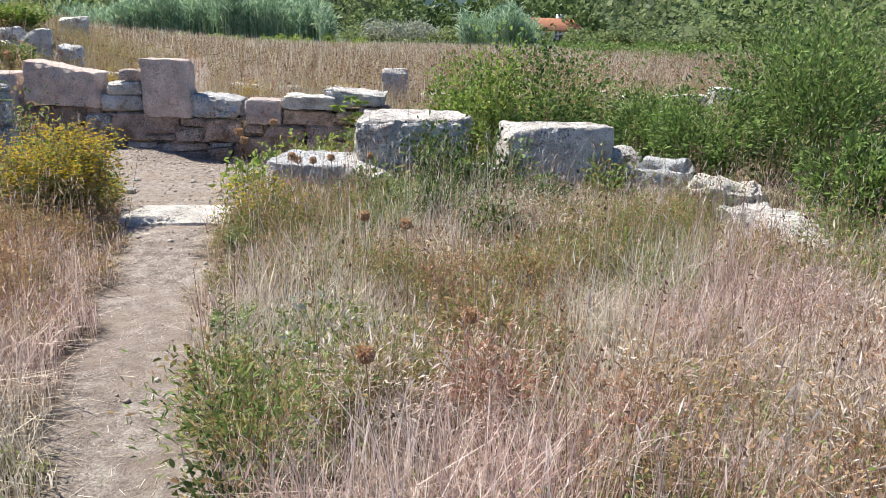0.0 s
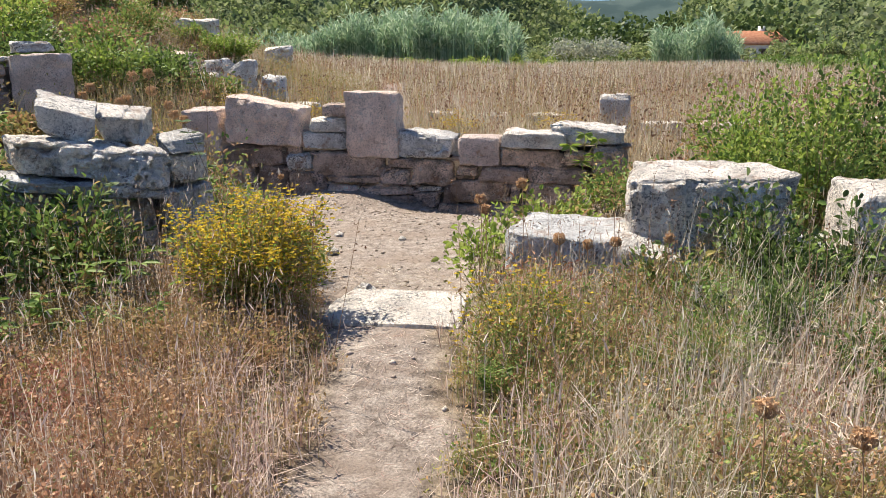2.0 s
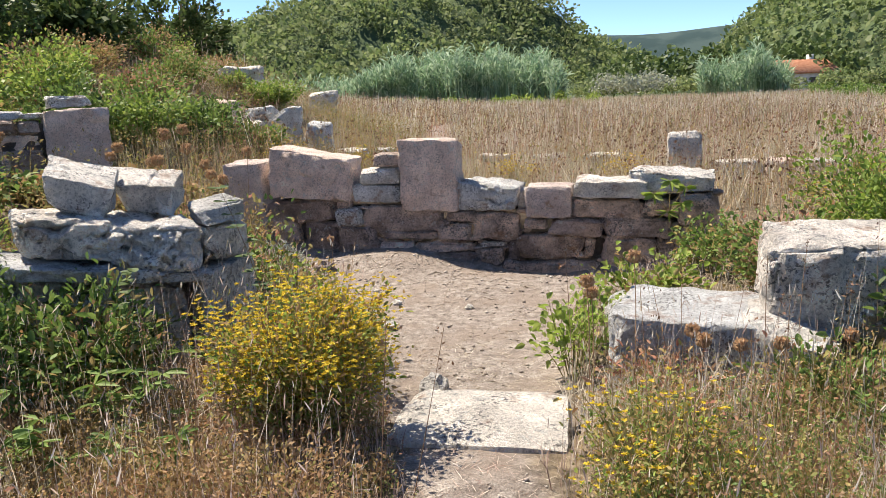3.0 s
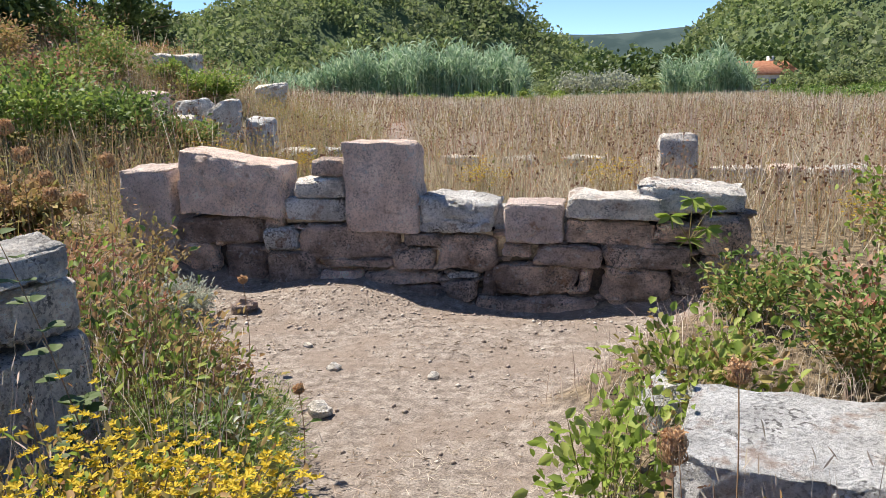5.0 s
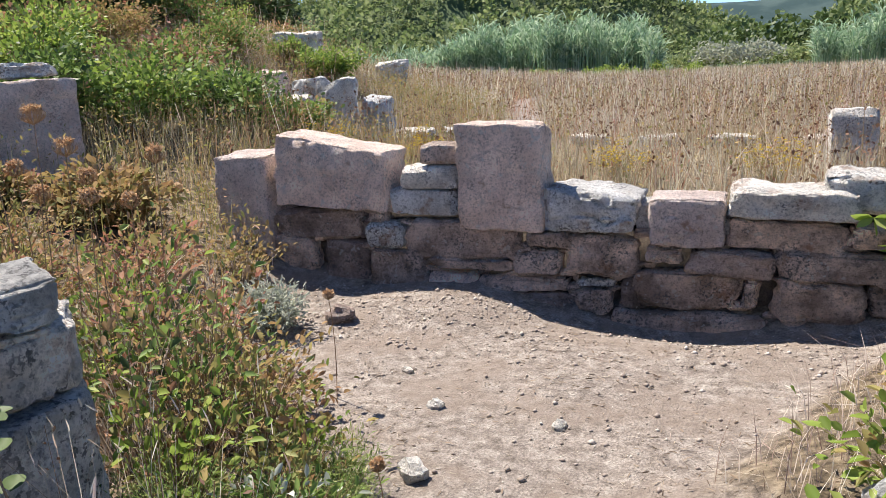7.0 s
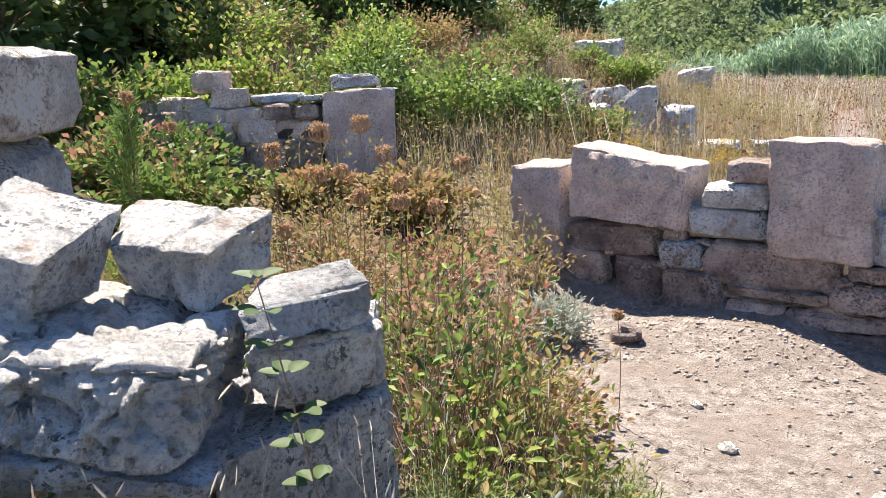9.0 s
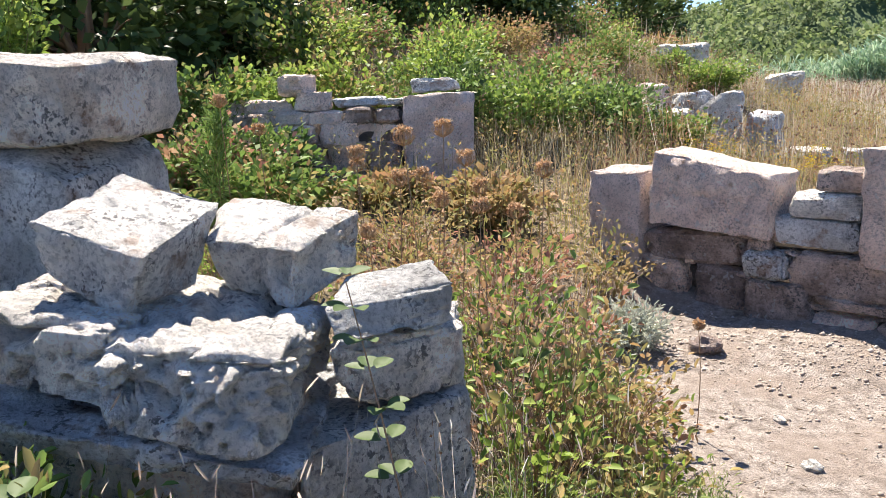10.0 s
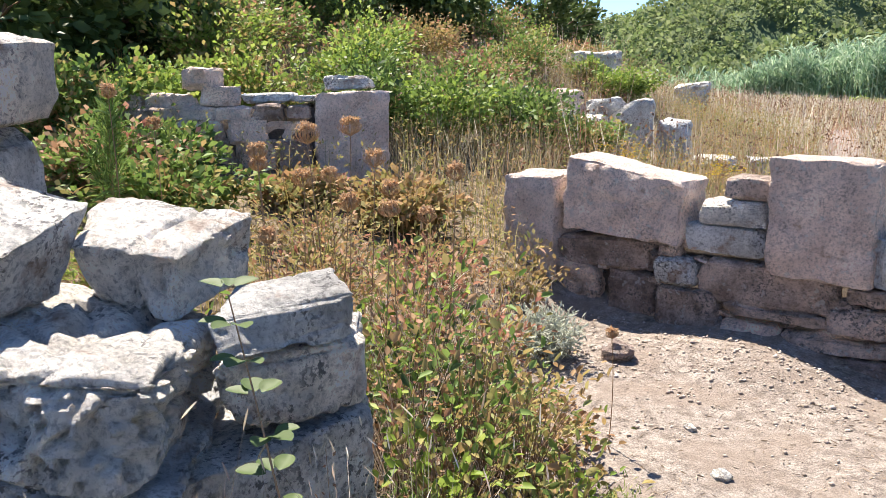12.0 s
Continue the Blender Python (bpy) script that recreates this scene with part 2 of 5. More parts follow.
HILLS = [(-64, 205, 34, 46, 23), (-36, 215, 14, 30, 9), (-125, 200, 50, 60, 17), (88, 190, 46, 70, 36), (45, 195, 28, 50, 24), (-16, 225, 16, 30, 9), (180, 150, 70, 90, 45),
         (-80, 900, 240, 120, 52), (160, 880, 130, 120, 30), (340, 850, 200, 120, 26), (-300, 800, 200, 120, 40), (-200, 40, 90, 90, 28)]


def level(x, y):
    """Height of the ground."""
    x, y = np.asarray(x, float), np.asarray(y, float)
    z = 0.17 + 0.06 * smooth01((y - 9.6) / 2) + 0.0 * x
    up = 0.13 * np.maximum(0, -x - 4.2) ** 1.35
    up = np.minimum(up, 9 + 0 * x)
    up *= 1 - 0.8 * smooth01((y - 12) / 22)
    up *= smooth01((y + 14) / 18)
    z = z + up * (1 - smooth01((y - 40) / 22))
    edge = seg_dist(x, y, COURT + COURT[:1]) * np.where(inside(x, y, COURT), -1, 1)
    z = z - 0.17 * smooth01((0.3 - edge) / 0.5) * (y > 5.3)
    z = z - 0.17 * np.exp(-((x + 2.2) / 0.85) ** 2 - ((y - 9.35) / 0.35) ** 2)
    z = z + 0.09 * np.exp(-((x + 3.5) / 0.7) ** 2 - ((y - 9.1) / 0.35) ** 2)
    z = z + 0.09 * np.exp(-((x + 1.65) / 0.7) ** 2 - ((y - 4.75) / 0.5) ** 2)
    z = z + 0.5 * np.exp(-((x + 10.6) / 1.8) ** 2 - ((y - 18.8) / 2.2) ** 2)
    z = z - 0.3 * np.exp(-((x + 7.7) / 1.5) ** 2 - ((y - 14.7) / 1.5) ** 2)
    near = np.exp(-(x * x + (y - 6) ** 2) / 900)
    z = z + near * (0.018 * wobble(x, y, 1.1) + 0.006 * wobble(x + 0.3 * wobble(y, x, 1.3), y, 3.1) + 0.002 * wobble(x + 0.2 * wobble(y, x, 5.0), y + 5, 9.0))
    for cx, cy, rx, ry, h in HILLS:
        r = ((x - cx) / rx) ** 2 + ((y - cy) / ry) ** 2
        z = z + h * np.exp(-r ** 1.4) * (1 + (0.05 * wobble(x, y, 0.005) if cy > 500 else 0.09 * wobble(x, y, 0.06) + 0.04 * wobble(y, x, 0.17)))
    return z


def g(x, y):
    return float(level(x, y))


def axis(*runs):
    return np.unique(np.round(np.concatenate([np.arange(a, b, s) for a, b, s in runs]), 3))


def make_ground():
    xs = axis((-3000, -400, 400), (-400, -240, 40), (-240, -30, 7), (-30, -9, 0.7), (-9, 4, 0.07), (4, 14, 0.6), (14, 240, 7), (240, 400, 40), (400, 3001, 400))
    ys = axis((-2000, -100, 300), (-100, -10, 15), (-10, 0, 0.8), (0, 10.5, 0.07), (10.5, 40, 0.7), (40, 330, 7), (330, 1200, 45), (1200, 4001, 400))
    X, Y = np.meshgrid(xs, ys)
    V = np.stack([X, Y, level(X, Y)], -1).reshape(-1, 3)
    n, k = len(xs), len(ys)
    i = np.arange(n * k).reshape(k, n)
    F = np.stack([i[:-1, :-1], i[:-1, 1:], i[1:, 1:], i[1:, :-1]], -1).reshape(-1, 4)
    m, nt, b = mat("dusty ground with straw litter", 1.0)
    at = coords(nt)
    worn = nt.nodes.new("ShaderNodeAttribute")
    worn.attribute_name = "worn"
    fine, mid, big = noise_of(nt, at, 90.0, 5, 0.7), noise_of(nt, at, 14.0, 6, 0.65), noise_of(nt, at, 2.2, 4)
    soil = ramp(nt, mid, ((0.36, (0.215, 0.18, 0.155)), (0.5, (0.335, 0.288, 0.252)), (0.64, (0.45, 0.40, 0.355))))
    soil = mixed(nt, 0.5, soil, ramp(nt, fine, ((0.40, (0.30, 0.28, 0.26)), (0.58, (1.3, 1.28, 1.25)))), "MULTIPLY")
    soil = mixed(nt, ramp(nt, big, ((0.48, (0, 0, 0)), (0.58, (0.6, 0.6, 0.6)))), soil, (0.27, 0.215, 0.175))
    litter = ramp(nt, mid, ((0.36, (0.06, 0.045, 0.03)), (0.5, (0.17, 0.13, 0.085)), (0.64, (0.34, 0.27, 0.18))))
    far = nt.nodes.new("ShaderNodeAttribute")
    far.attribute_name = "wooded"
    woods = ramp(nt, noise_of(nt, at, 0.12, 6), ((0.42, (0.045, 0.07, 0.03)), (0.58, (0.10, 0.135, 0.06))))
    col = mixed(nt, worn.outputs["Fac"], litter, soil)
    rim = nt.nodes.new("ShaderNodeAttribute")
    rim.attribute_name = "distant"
    # bluish haze put into the colour: far woods shift to dark teal
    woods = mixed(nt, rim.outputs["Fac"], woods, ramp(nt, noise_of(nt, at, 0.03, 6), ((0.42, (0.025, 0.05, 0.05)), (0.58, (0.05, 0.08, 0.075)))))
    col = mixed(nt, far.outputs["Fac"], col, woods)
    nt.links.new(col, b.inputs["Base Color"])
    bump(nt, b, mixed(nt, 0.8, noise_of(nt, at, 30.0, 8, 0.7), fine), 1.0, 0.02)
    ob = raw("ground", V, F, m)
    x, y = V[:, 0], V[:, 1]
    a = ob.data.attributes.new("worn", "FLOAT", "POINT")
    a.data.foreach_set("value", bare(x, y).astype(np.float32))
    a = ob.data.attributes.new("wooded", "FLOAT", "POINT")
    a.data.foreach_set("value", (smooth01((np.hypot(x, y) - 90) / 40)).astype(np.float32))
    # share of that haze colour, rising from 330 m to 530 m
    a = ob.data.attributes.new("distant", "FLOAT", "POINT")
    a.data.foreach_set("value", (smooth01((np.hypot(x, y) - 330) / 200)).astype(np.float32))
    ob.data.polygons.foreach_set("use_smooth", np.ones(len(F), bool))
    return tagged(ob, "dusty pale earth and dry field rising into wooded hills", "ground", kind="structure")


make_ground()


# ---- stones ----
def rock_mesh(name, w, d, h, material, n=9, rough=0.02, soft=0.016, skew=0.06, seed=0, tops=(0, 0, 0, 0), pitted=0.0, chops=5, deep=0.84, hexa=None, creases=0.0, strata=2.6):
    """A block w x d x h on the origin, with worn edges and uneven faces. tops: how far the four upper corners sink (left front, right front, right back, left back).
    hexa: the four lower and four upper corners of a broken block. creases: depth of sharp clefts, which follow the bedding by strata."""
    r = random.Random(seed)
    nx, ny, nz = (max(3, min(int(n * s / max(w, d, h) + 1.5), n)) for s in (w, d, h))
    bm = bmesh.new()
    verts = {}

    def vert(i, j, k):
        if (i, j, k) not in verts:
            verts[i, j, k] = bm.verts.new((i / nx, j / ny, k / nz))
        return verts[i, j, k]
    for i in range(nx):
        for j in range(ny):
            bm.faces.new([vert(i, j, 0), vert(i, j + 1, 0), vert(i + 1, j + 1, 0), vert(i + 1, j, 0)])
            bm.faces.new([vert(i, j, nz), vert(i + 1, j, nz), vert(i + 1, j + 1, nz), vert(i, j + 1, nz)])
    for i in range(nx):
        for k in range(nz):
            bm.faces.new([vert(i, 0, k), vert(i + 1, 0, k), vert(i + 1, 0, k + 1), vert(i, 0, k + 1)])
            bm.faces.new([vert(i, ny, k), vert(i, ny, k + 1), vert(i + 1, ny, k + 1), vert(i + 1, ny, k)])
    for j in range(ny):
        for k in range(nz):
            bm.faces.new([vert(0, j, k), vert(0, j, k + 1), vert(0, j + 1, k + 1), vert(0, j + 1, k)])
            bm.faces.new([vert(nx, j, k), vert(nx, j + 1, k), vert(nx, j + 1, k + 1), vert(nx, j, k + 1)])
    corner = [[Vector((r.uniform(-skew, skew) * w, r.uniform(-skew, skew) * d, r.uniform(-skew, skew) * h * 0.6)) for _ in range(4)] for _ in range(2)]
    off = Vector((r.uniform(0, 50), r.uniform(0, 50), r.uniform(0, 50)))
    size = Vector((w, d, h))
    planes = []
    for _ in range(chops):
        q = Vector((r.uniform(-1, 1), r.uniform(-1, 1), r.uniform(-1.0 if deep < 0.72 else -0.5, 1))).normalized()
        planes.append((q, r.uniform(deep, 0.97) * 0.5 * (abs(q.x) * w + abs(q.y) * d + abs(q.z) * h)))
    for v in bm.verts:
        u = v.co.copy()
        p = Vector(((u.x - 0.5) * w, (u.y - 0.5) * d, (u.z - 0.5) * h))
        s = min(soft, 0.45 * min(size))
        c = Vector([max(-(size[a] / 2 - s), min(size[a] / 2 - s, p[a])) for a in range(3)])
        away = p - c
        if away.length > 1e-6:
            p = c + away.normalized() * s
        if hexa:
            u = Vector((p.x / w + 0.5, p.y / d + 0.5, p.z / h + 0.5))
        wts = ((1 - u.x) * (1 - u.y), u.x * (1 - u.y), u.x * u.y, (1 - u.x) * u.y)
        if hexa:
            p = Vector((0, 0, -h / 2))
            for q in range(4):
                p += wts[q] * ((1 - u.z) * Vector(hexa[q]) + u.z * Vector(hexa[4 + q]))
        for q in range(4):
            p += wts[q] * ((1 - u.z) * corner[0][q] + u.z * corner[1][q])
            p.z -= wts[q] * u.z * tops[q]
        for q, far in planes:
            over = p.dot(q) - far
            if over > 0:
                p -= q * over
        out = away.normalized() if away.length > 1e-6 else Vector((0, 0, 1))
        e = noise.noise(p * 3.2 + off) * 1.2 + noise.noise(p * 9 + off) * 0.7 + noise.noise(p * 21 + off) * 0.45
        edge = sorted(abs(2 * c - 1) for c in u)[1]
        e -= 3.0 * max(0.0, edge - 0.72) * (1.0 + 3.0 * noise.noise(p * 8 + off))
        if pitted:
            hole = noise.noise(Vector((p.x * 15, p.y * 15, p.z * 26)) + off) + 0.6 * noise.noise(p * 34 + off)
            e -= pitted * max(0.0, hole - 0.05) * 1.8
            split = 1 - abs(noise.noise(Vector((p.x * 4, p.y * 4, p.z * 11)) + off))
            e -= pitted * max(0.0, split - 0.80) * 11 * max(0.0, 0.35 + noise.noise(p * 6 - off))
        if creases:
            at = Vector((p.x * 3.1, p.y * 3.1, p.z * 3.1 * strata)) + off
            bent = at + 0.5 * noise.noise_vector(p * 7 + off)
            cleft = max(0.0, 1 - 8.0 * abs(noise.noise(bent))) * max(0.0, 0.55 + noise.noise(p * 4 - off)) + 0.5 * max(0.0, 1 - 4.5 * abs(noise.noise(at * 2.7))) * max(0.0, 0.3 + noise.noise(p * 6 + 2 * off))
            hollow = (0.25 if out.z > 0.8 else 1.0) * (max(0.0, noise.noise(p * 19 - off) - 0.24) * 1.2 + max(0.0, noise.noise(p * 40 + off) - 0.22) * 0.8)
            p -= out * creases * ((0.35 if out.z > 0.8 else 1.0) * cleft + hollow)
        p += out * e * rough
        v.co = p + Vector((0, 0, h / 2))
    bm.normal_update()
    me = bpy.data.meshes.new(name)
    bm.to_mesh(me)
    bm.free()
    for p in me.polygons:
        p.use_smooth = True
    me.set_sharp_from_angle(angle=radians(32))
    me.materials.append(material)
    return me


SEED = [100]


def rock(name, x, y, z, w, d, h, material, turn=0, parent=None, label="", category="stone block", group="", pitch=0, roll=0, **k):
    """A stone with its middle over (x, y) and its underside at z."""
    SEED[0] += 1
    ob = new(name, rock_mesh(name, w, d, h, material, seed=SEED[0], **k))
    ob.matrix_world = pose(x, y, z, pitch, roll, turn)
    if parent:
        ob.parent = parent
    elif label:
        tagged(ob, label, category, group)
    return ob


def empty(name, x, y, z, label="", category="", group="", kind=""):
    ob = new(name)
    ob.location = (x, y, z)
    return tagged(ob, label, category, group, kind)


def part_rock(parent, x, y, z, *a, **k):
    ob = rock("stone", x - parent.location.x, y - parent.location.y, z - parent.location.z, *a, parent=parent, **k)
    return ob


FACE = 9.45
WALL_LOW = [(-5.15, -4.71, 0.04, 0.34), (-4.71, -4.25, -0.01, 0.34), (-4.28, -3.81, -0.04, 0.29), (-3.80, -3.19, 0.15, 0.26), (-3.81, -3.43, 0.01, 0.15),
            (-3.43, -2.78, 0.03, 0.14), (-2.77, -2.51, -0.07, 0.09), (-2.38, -1.76, -0.02, 0.24), (-1.76, -1.66, 0.02, 0.21), (-1.59, -1.08, -0.03, 0.23),
            (-1.08, -0.86, 0.01, 0.23), (-2.78, -2.49, 0.08, 0.17), (-2.49, -2.37, -0.05, 0.17), (-0.88, -0.53, 0.05, 0.33)]
WALL_FOOT = [(-3.44, -2.78, -0.15, 0.04), (-3.91, -3.44, -0.19, 0.01), (-5.19, -4.32, -0.13, 0.06), (-2.51, -1.58, -0.25, -0.02), (-1.6, -0.6, -0.22, 0.0)]
WALL_MID = [(-5.08, -4.30, 0.33, 0.57), (-4.29, -4.11, 0.47, 0.57), (-4.30, -3.97, 0.29, 0.48), (-3.96, -3.11, 0.22, 0.53), (-3.11, -2.77, 0.33, 0.46),
            (-3.19, -2.86, 0.15, 0.33), (-2.83, -2.34, 0.17, 0.45), (-1.87, -1.20, 0.38, 0.58), (-2.33, -2.08, 0.26, 0.39), (-2.08, -1.57, 0.21, 0.39),
            (-1.57, -0.91, 0.21, 0.40), (-1.20, -0.90, 0.42, 0.56), (-0.90, -0.56, 0.33, 0.62)]


def north_wall():
    w = empty("wall_north", -3, FACE + 0.25, 0, "low ruined wall of rubble courses with pale dressed blocks on top", "wall", kind="structure")
    r = random.Random(12)
    for rows in (WALL_FOOT, WALL_LOW, WALL_MID):
        for x0, x1, z0, z1 in rows:
            o = r.uniform(-0.03, 0.045)
            part_rock(w, (x0 + x1) / 2, FACE + 0.2 - o, z0 + 0.004, x1 - x0 - 0.004, 0.38, z1 - z0 - 0.003, PALE if (x0, z0) in ((-2.78, 0.08), (-4.30, 0.29)) else DRESSED if r.random() < 0.07 else BROWN, roll=r.uniform(-4, 4), rough=0.022, soft=0.03, skew=0.09, n=22, chops=10, deep=0.84, creases=0.022, strata=3.0)
            for cx, cz in ((x0, z0), (x1, z1), (x0 + (x1 - x0) * r.random(), z0)):
                k = r.uniform(0.035, 0.085)
                ch = part_rock(w, cx + r.uniform(-0.03, 0.03), FACE + 0.13, cz - k * 0.3, k * r.uniform(1.0, 2.2), 0.16, k * 0.7, BROWN, roll=r.uniform(-14, 14), rough=0.009, soft=0.015, skew=0.14, n=6)
                ch.name = "chinking_stone"
    core = raw("core", *box(-5.0, -0.62, FACE + 0.13, FACE + 0.42, -0.3, 0.46), EARTH)
    core.parent, core.matrix_parent_inverse = w, Matrix.Translation(-w.location)
    core = raw("core", *box(-4.95, -2.45, FACE + 0.14, FACE + 0.4, 0.45, 0.55), EARTH)
    core.parent, core.matrix_parent_inverse = w, Matrix.Translation(-w.location)
    core = raw("core", *box(-1.85, -0.7, FACE + 0.14, FACE + 0.4, 0.45, 0.58), EARTH)
    core.parent, core.matrix_parent_inverse = w, Matrix.Translation(-w.location)
    rock("end_block", -5.29, FACE + 0.16, 0.05, 0.47, 0.42, 0.93, DRESSED, label="upright leaning pinkish limestone block closing the wall's end", category="stone block", roll=0, tops=(0.03, 0.0, 0.0, 0.0), rough=0.012, soft=0.016, n=30, skew=0.02, creases=0.02, strata=1.0)
    rock("slab", -4.55, FACE + 0.17, 0.575, 0.90, 0.42, 0.55, DRESSED, label="large pinkish limestone slab with a sloping top on the wall", roll=2, tops=(0.0, 0.13, 0.13, 0.0), rough=0.013, n=34, skew=0.02, creases=0.02, strata=1.0)
    rock("stone_course", -3.84, FACE + 0.17, 0.535, 0.50, 0.3, 0.19, PALE, label="small squared limestone course under two thinner stones", rough=0.01, soft=0.02)
    rock("flat_stone", -3.79, FACE + 0.17, 0.728, 0.42, 0.28, 0.165, LAYERED, label="thin layered stone stacked on the wall", rough=0.008, soft=0.015, tops=(0.03, 0, 0, 0))
    rock("flat_stone", -3.715, FACE + 0.17, 0.893, 0.29, 0.26, 0.14, BROWN, label="thin layered stone topping the little stack", rough=0.008, soft=0.015)
    rock("tall_block", -3.265, FACE + 0.14, 0.455, 0.585, 0.33, 0.71, DRESSED, label="tall upright dressed pinkish limestone block on the wall", rough=0.009, soft=0.014, skew=0.02, n=34, chops=3, creases=0.012, strata=1.0)
    rock("coping_stone", -2.67, FACE + 0.18, 0.465, 0.60, 0.40, 0.29, PALE, label="rough grey and white limestone block on the wall", rough=0.024, tops=(0.0, 0.05, 0.04, 0.0), n=30, creases=0.035)
    rock("coping_stone", -2.075, FACE + 0.15, 0.395, 0.46, 0.34, 0.31, DRESSED, label="squared brownish stone block with a sunlit top", rough=0.01, soft=0.02, n=24, skew=0.03, creases=0.02)
    rock("coping_slab", -1.52, FACE + 0.14, 0.585, 0.70, 0.46, 0.18, PALE, label="flat white limestone slab capping the wall", rough=0.014, n=26, creases=0.035)
    rock("coping_slab", -0.94, FACE + 0.24, 0.625, 0.76, 0.46, 0.23, PALE, label="flat broken white slab at the wall's end", rough=0.02, tops=(0, 0.09, 0.06, 0), n=26, creases=0.035)
    rock("wedge_stone", -2.34, FACE + 0.22, 0.46, 0.14, 0.2, 0.2, PALE, label="small pale stone wedged between two blocks", rough=0.01, n=4)
    rock("wedge_stone", -1.84, FACE + 0.2, 0.4, 0.16, 0.2, 0.19, PALE, label="small pale stone wedged between two blocks", rough=0.01, n=4)


def box(x0, x1, y0, y1, z0, z1):
    v = [(x, y, z) for z in (z0, z1) for y in (y0, y1) for x in (x0, x1)]
    return v, [(0, 2, 3, 1), (4, 5, 7, 6), (0, 1, 5, 4), (2, 6, 7, 3), (0, 4, 6, 2), (1, 3, 7, 5)]


north_wall()


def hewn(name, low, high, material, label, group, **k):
    """A broken block from its lower and upper corners, each set to the right and ahead of the camera's spot at 9.5 s,
    with its height.
    """
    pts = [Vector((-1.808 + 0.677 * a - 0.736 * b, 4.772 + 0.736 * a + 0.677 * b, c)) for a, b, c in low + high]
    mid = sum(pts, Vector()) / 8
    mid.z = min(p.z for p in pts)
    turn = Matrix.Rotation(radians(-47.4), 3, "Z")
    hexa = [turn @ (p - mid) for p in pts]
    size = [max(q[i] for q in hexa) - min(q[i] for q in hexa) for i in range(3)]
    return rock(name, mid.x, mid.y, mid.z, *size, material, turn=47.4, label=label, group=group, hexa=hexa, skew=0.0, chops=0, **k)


def south_wall():
    """The wall with the doorway: tumbled blocks on either side of the threshold."""
    rock("threshold", -1.80, 5.28, 0.03, 0.72, 0.60, 0.22, PALE, turn=4, label="worn white limestone threshold slab across the footpath", category="threshold", rough=0.008, soft=0.03, n=9, skew=0.04)
    g1 = "tumbled blocks of the ruined doorway wall"
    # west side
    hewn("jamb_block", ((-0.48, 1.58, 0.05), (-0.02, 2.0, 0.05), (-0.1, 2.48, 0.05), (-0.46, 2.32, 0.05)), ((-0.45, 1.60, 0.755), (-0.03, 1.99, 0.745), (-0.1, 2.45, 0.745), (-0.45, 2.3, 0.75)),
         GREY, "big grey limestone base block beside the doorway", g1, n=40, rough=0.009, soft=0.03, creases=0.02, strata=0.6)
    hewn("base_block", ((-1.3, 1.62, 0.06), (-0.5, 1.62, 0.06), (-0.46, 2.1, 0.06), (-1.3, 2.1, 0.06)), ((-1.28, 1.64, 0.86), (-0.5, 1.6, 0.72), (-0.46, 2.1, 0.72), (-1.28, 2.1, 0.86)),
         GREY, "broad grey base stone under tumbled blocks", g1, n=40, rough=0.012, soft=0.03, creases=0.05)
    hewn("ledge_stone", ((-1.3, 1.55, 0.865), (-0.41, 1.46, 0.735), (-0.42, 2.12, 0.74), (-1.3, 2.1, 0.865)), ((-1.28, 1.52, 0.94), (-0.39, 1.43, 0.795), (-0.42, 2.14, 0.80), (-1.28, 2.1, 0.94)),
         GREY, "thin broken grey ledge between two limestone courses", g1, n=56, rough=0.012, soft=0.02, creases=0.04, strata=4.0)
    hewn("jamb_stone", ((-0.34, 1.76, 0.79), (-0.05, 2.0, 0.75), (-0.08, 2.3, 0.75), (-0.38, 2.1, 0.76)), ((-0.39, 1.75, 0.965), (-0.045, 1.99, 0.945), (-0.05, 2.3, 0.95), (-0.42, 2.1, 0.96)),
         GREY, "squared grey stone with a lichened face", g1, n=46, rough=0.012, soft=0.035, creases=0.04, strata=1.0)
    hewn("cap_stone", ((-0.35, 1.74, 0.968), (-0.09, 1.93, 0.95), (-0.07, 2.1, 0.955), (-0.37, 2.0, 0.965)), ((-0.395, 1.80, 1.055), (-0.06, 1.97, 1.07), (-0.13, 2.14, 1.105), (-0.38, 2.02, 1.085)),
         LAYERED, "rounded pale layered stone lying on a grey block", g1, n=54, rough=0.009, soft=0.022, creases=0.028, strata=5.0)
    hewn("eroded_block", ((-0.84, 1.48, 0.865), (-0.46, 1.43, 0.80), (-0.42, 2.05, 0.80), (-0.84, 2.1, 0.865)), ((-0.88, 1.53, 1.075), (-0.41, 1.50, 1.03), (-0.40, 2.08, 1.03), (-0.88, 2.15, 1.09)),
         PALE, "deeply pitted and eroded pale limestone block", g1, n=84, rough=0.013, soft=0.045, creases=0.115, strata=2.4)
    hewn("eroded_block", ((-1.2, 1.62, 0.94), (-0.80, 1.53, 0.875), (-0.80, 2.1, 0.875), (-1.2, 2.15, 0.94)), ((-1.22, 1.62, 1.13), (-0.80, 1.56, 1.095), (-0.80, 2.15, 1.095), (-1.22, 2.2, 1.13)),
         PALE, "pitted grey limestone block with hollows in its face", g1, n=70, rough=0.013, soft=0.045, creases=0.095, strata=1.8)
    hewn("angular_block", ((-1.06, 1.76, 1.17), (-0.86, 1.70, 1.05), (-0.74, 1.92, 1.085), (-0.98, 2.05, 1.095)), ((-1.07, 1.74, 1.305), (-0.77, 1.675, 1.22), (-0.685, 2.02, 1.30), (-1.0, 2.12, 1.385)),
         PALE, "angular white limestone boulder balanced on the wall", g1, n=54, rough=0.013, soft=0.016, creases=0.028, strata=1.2)
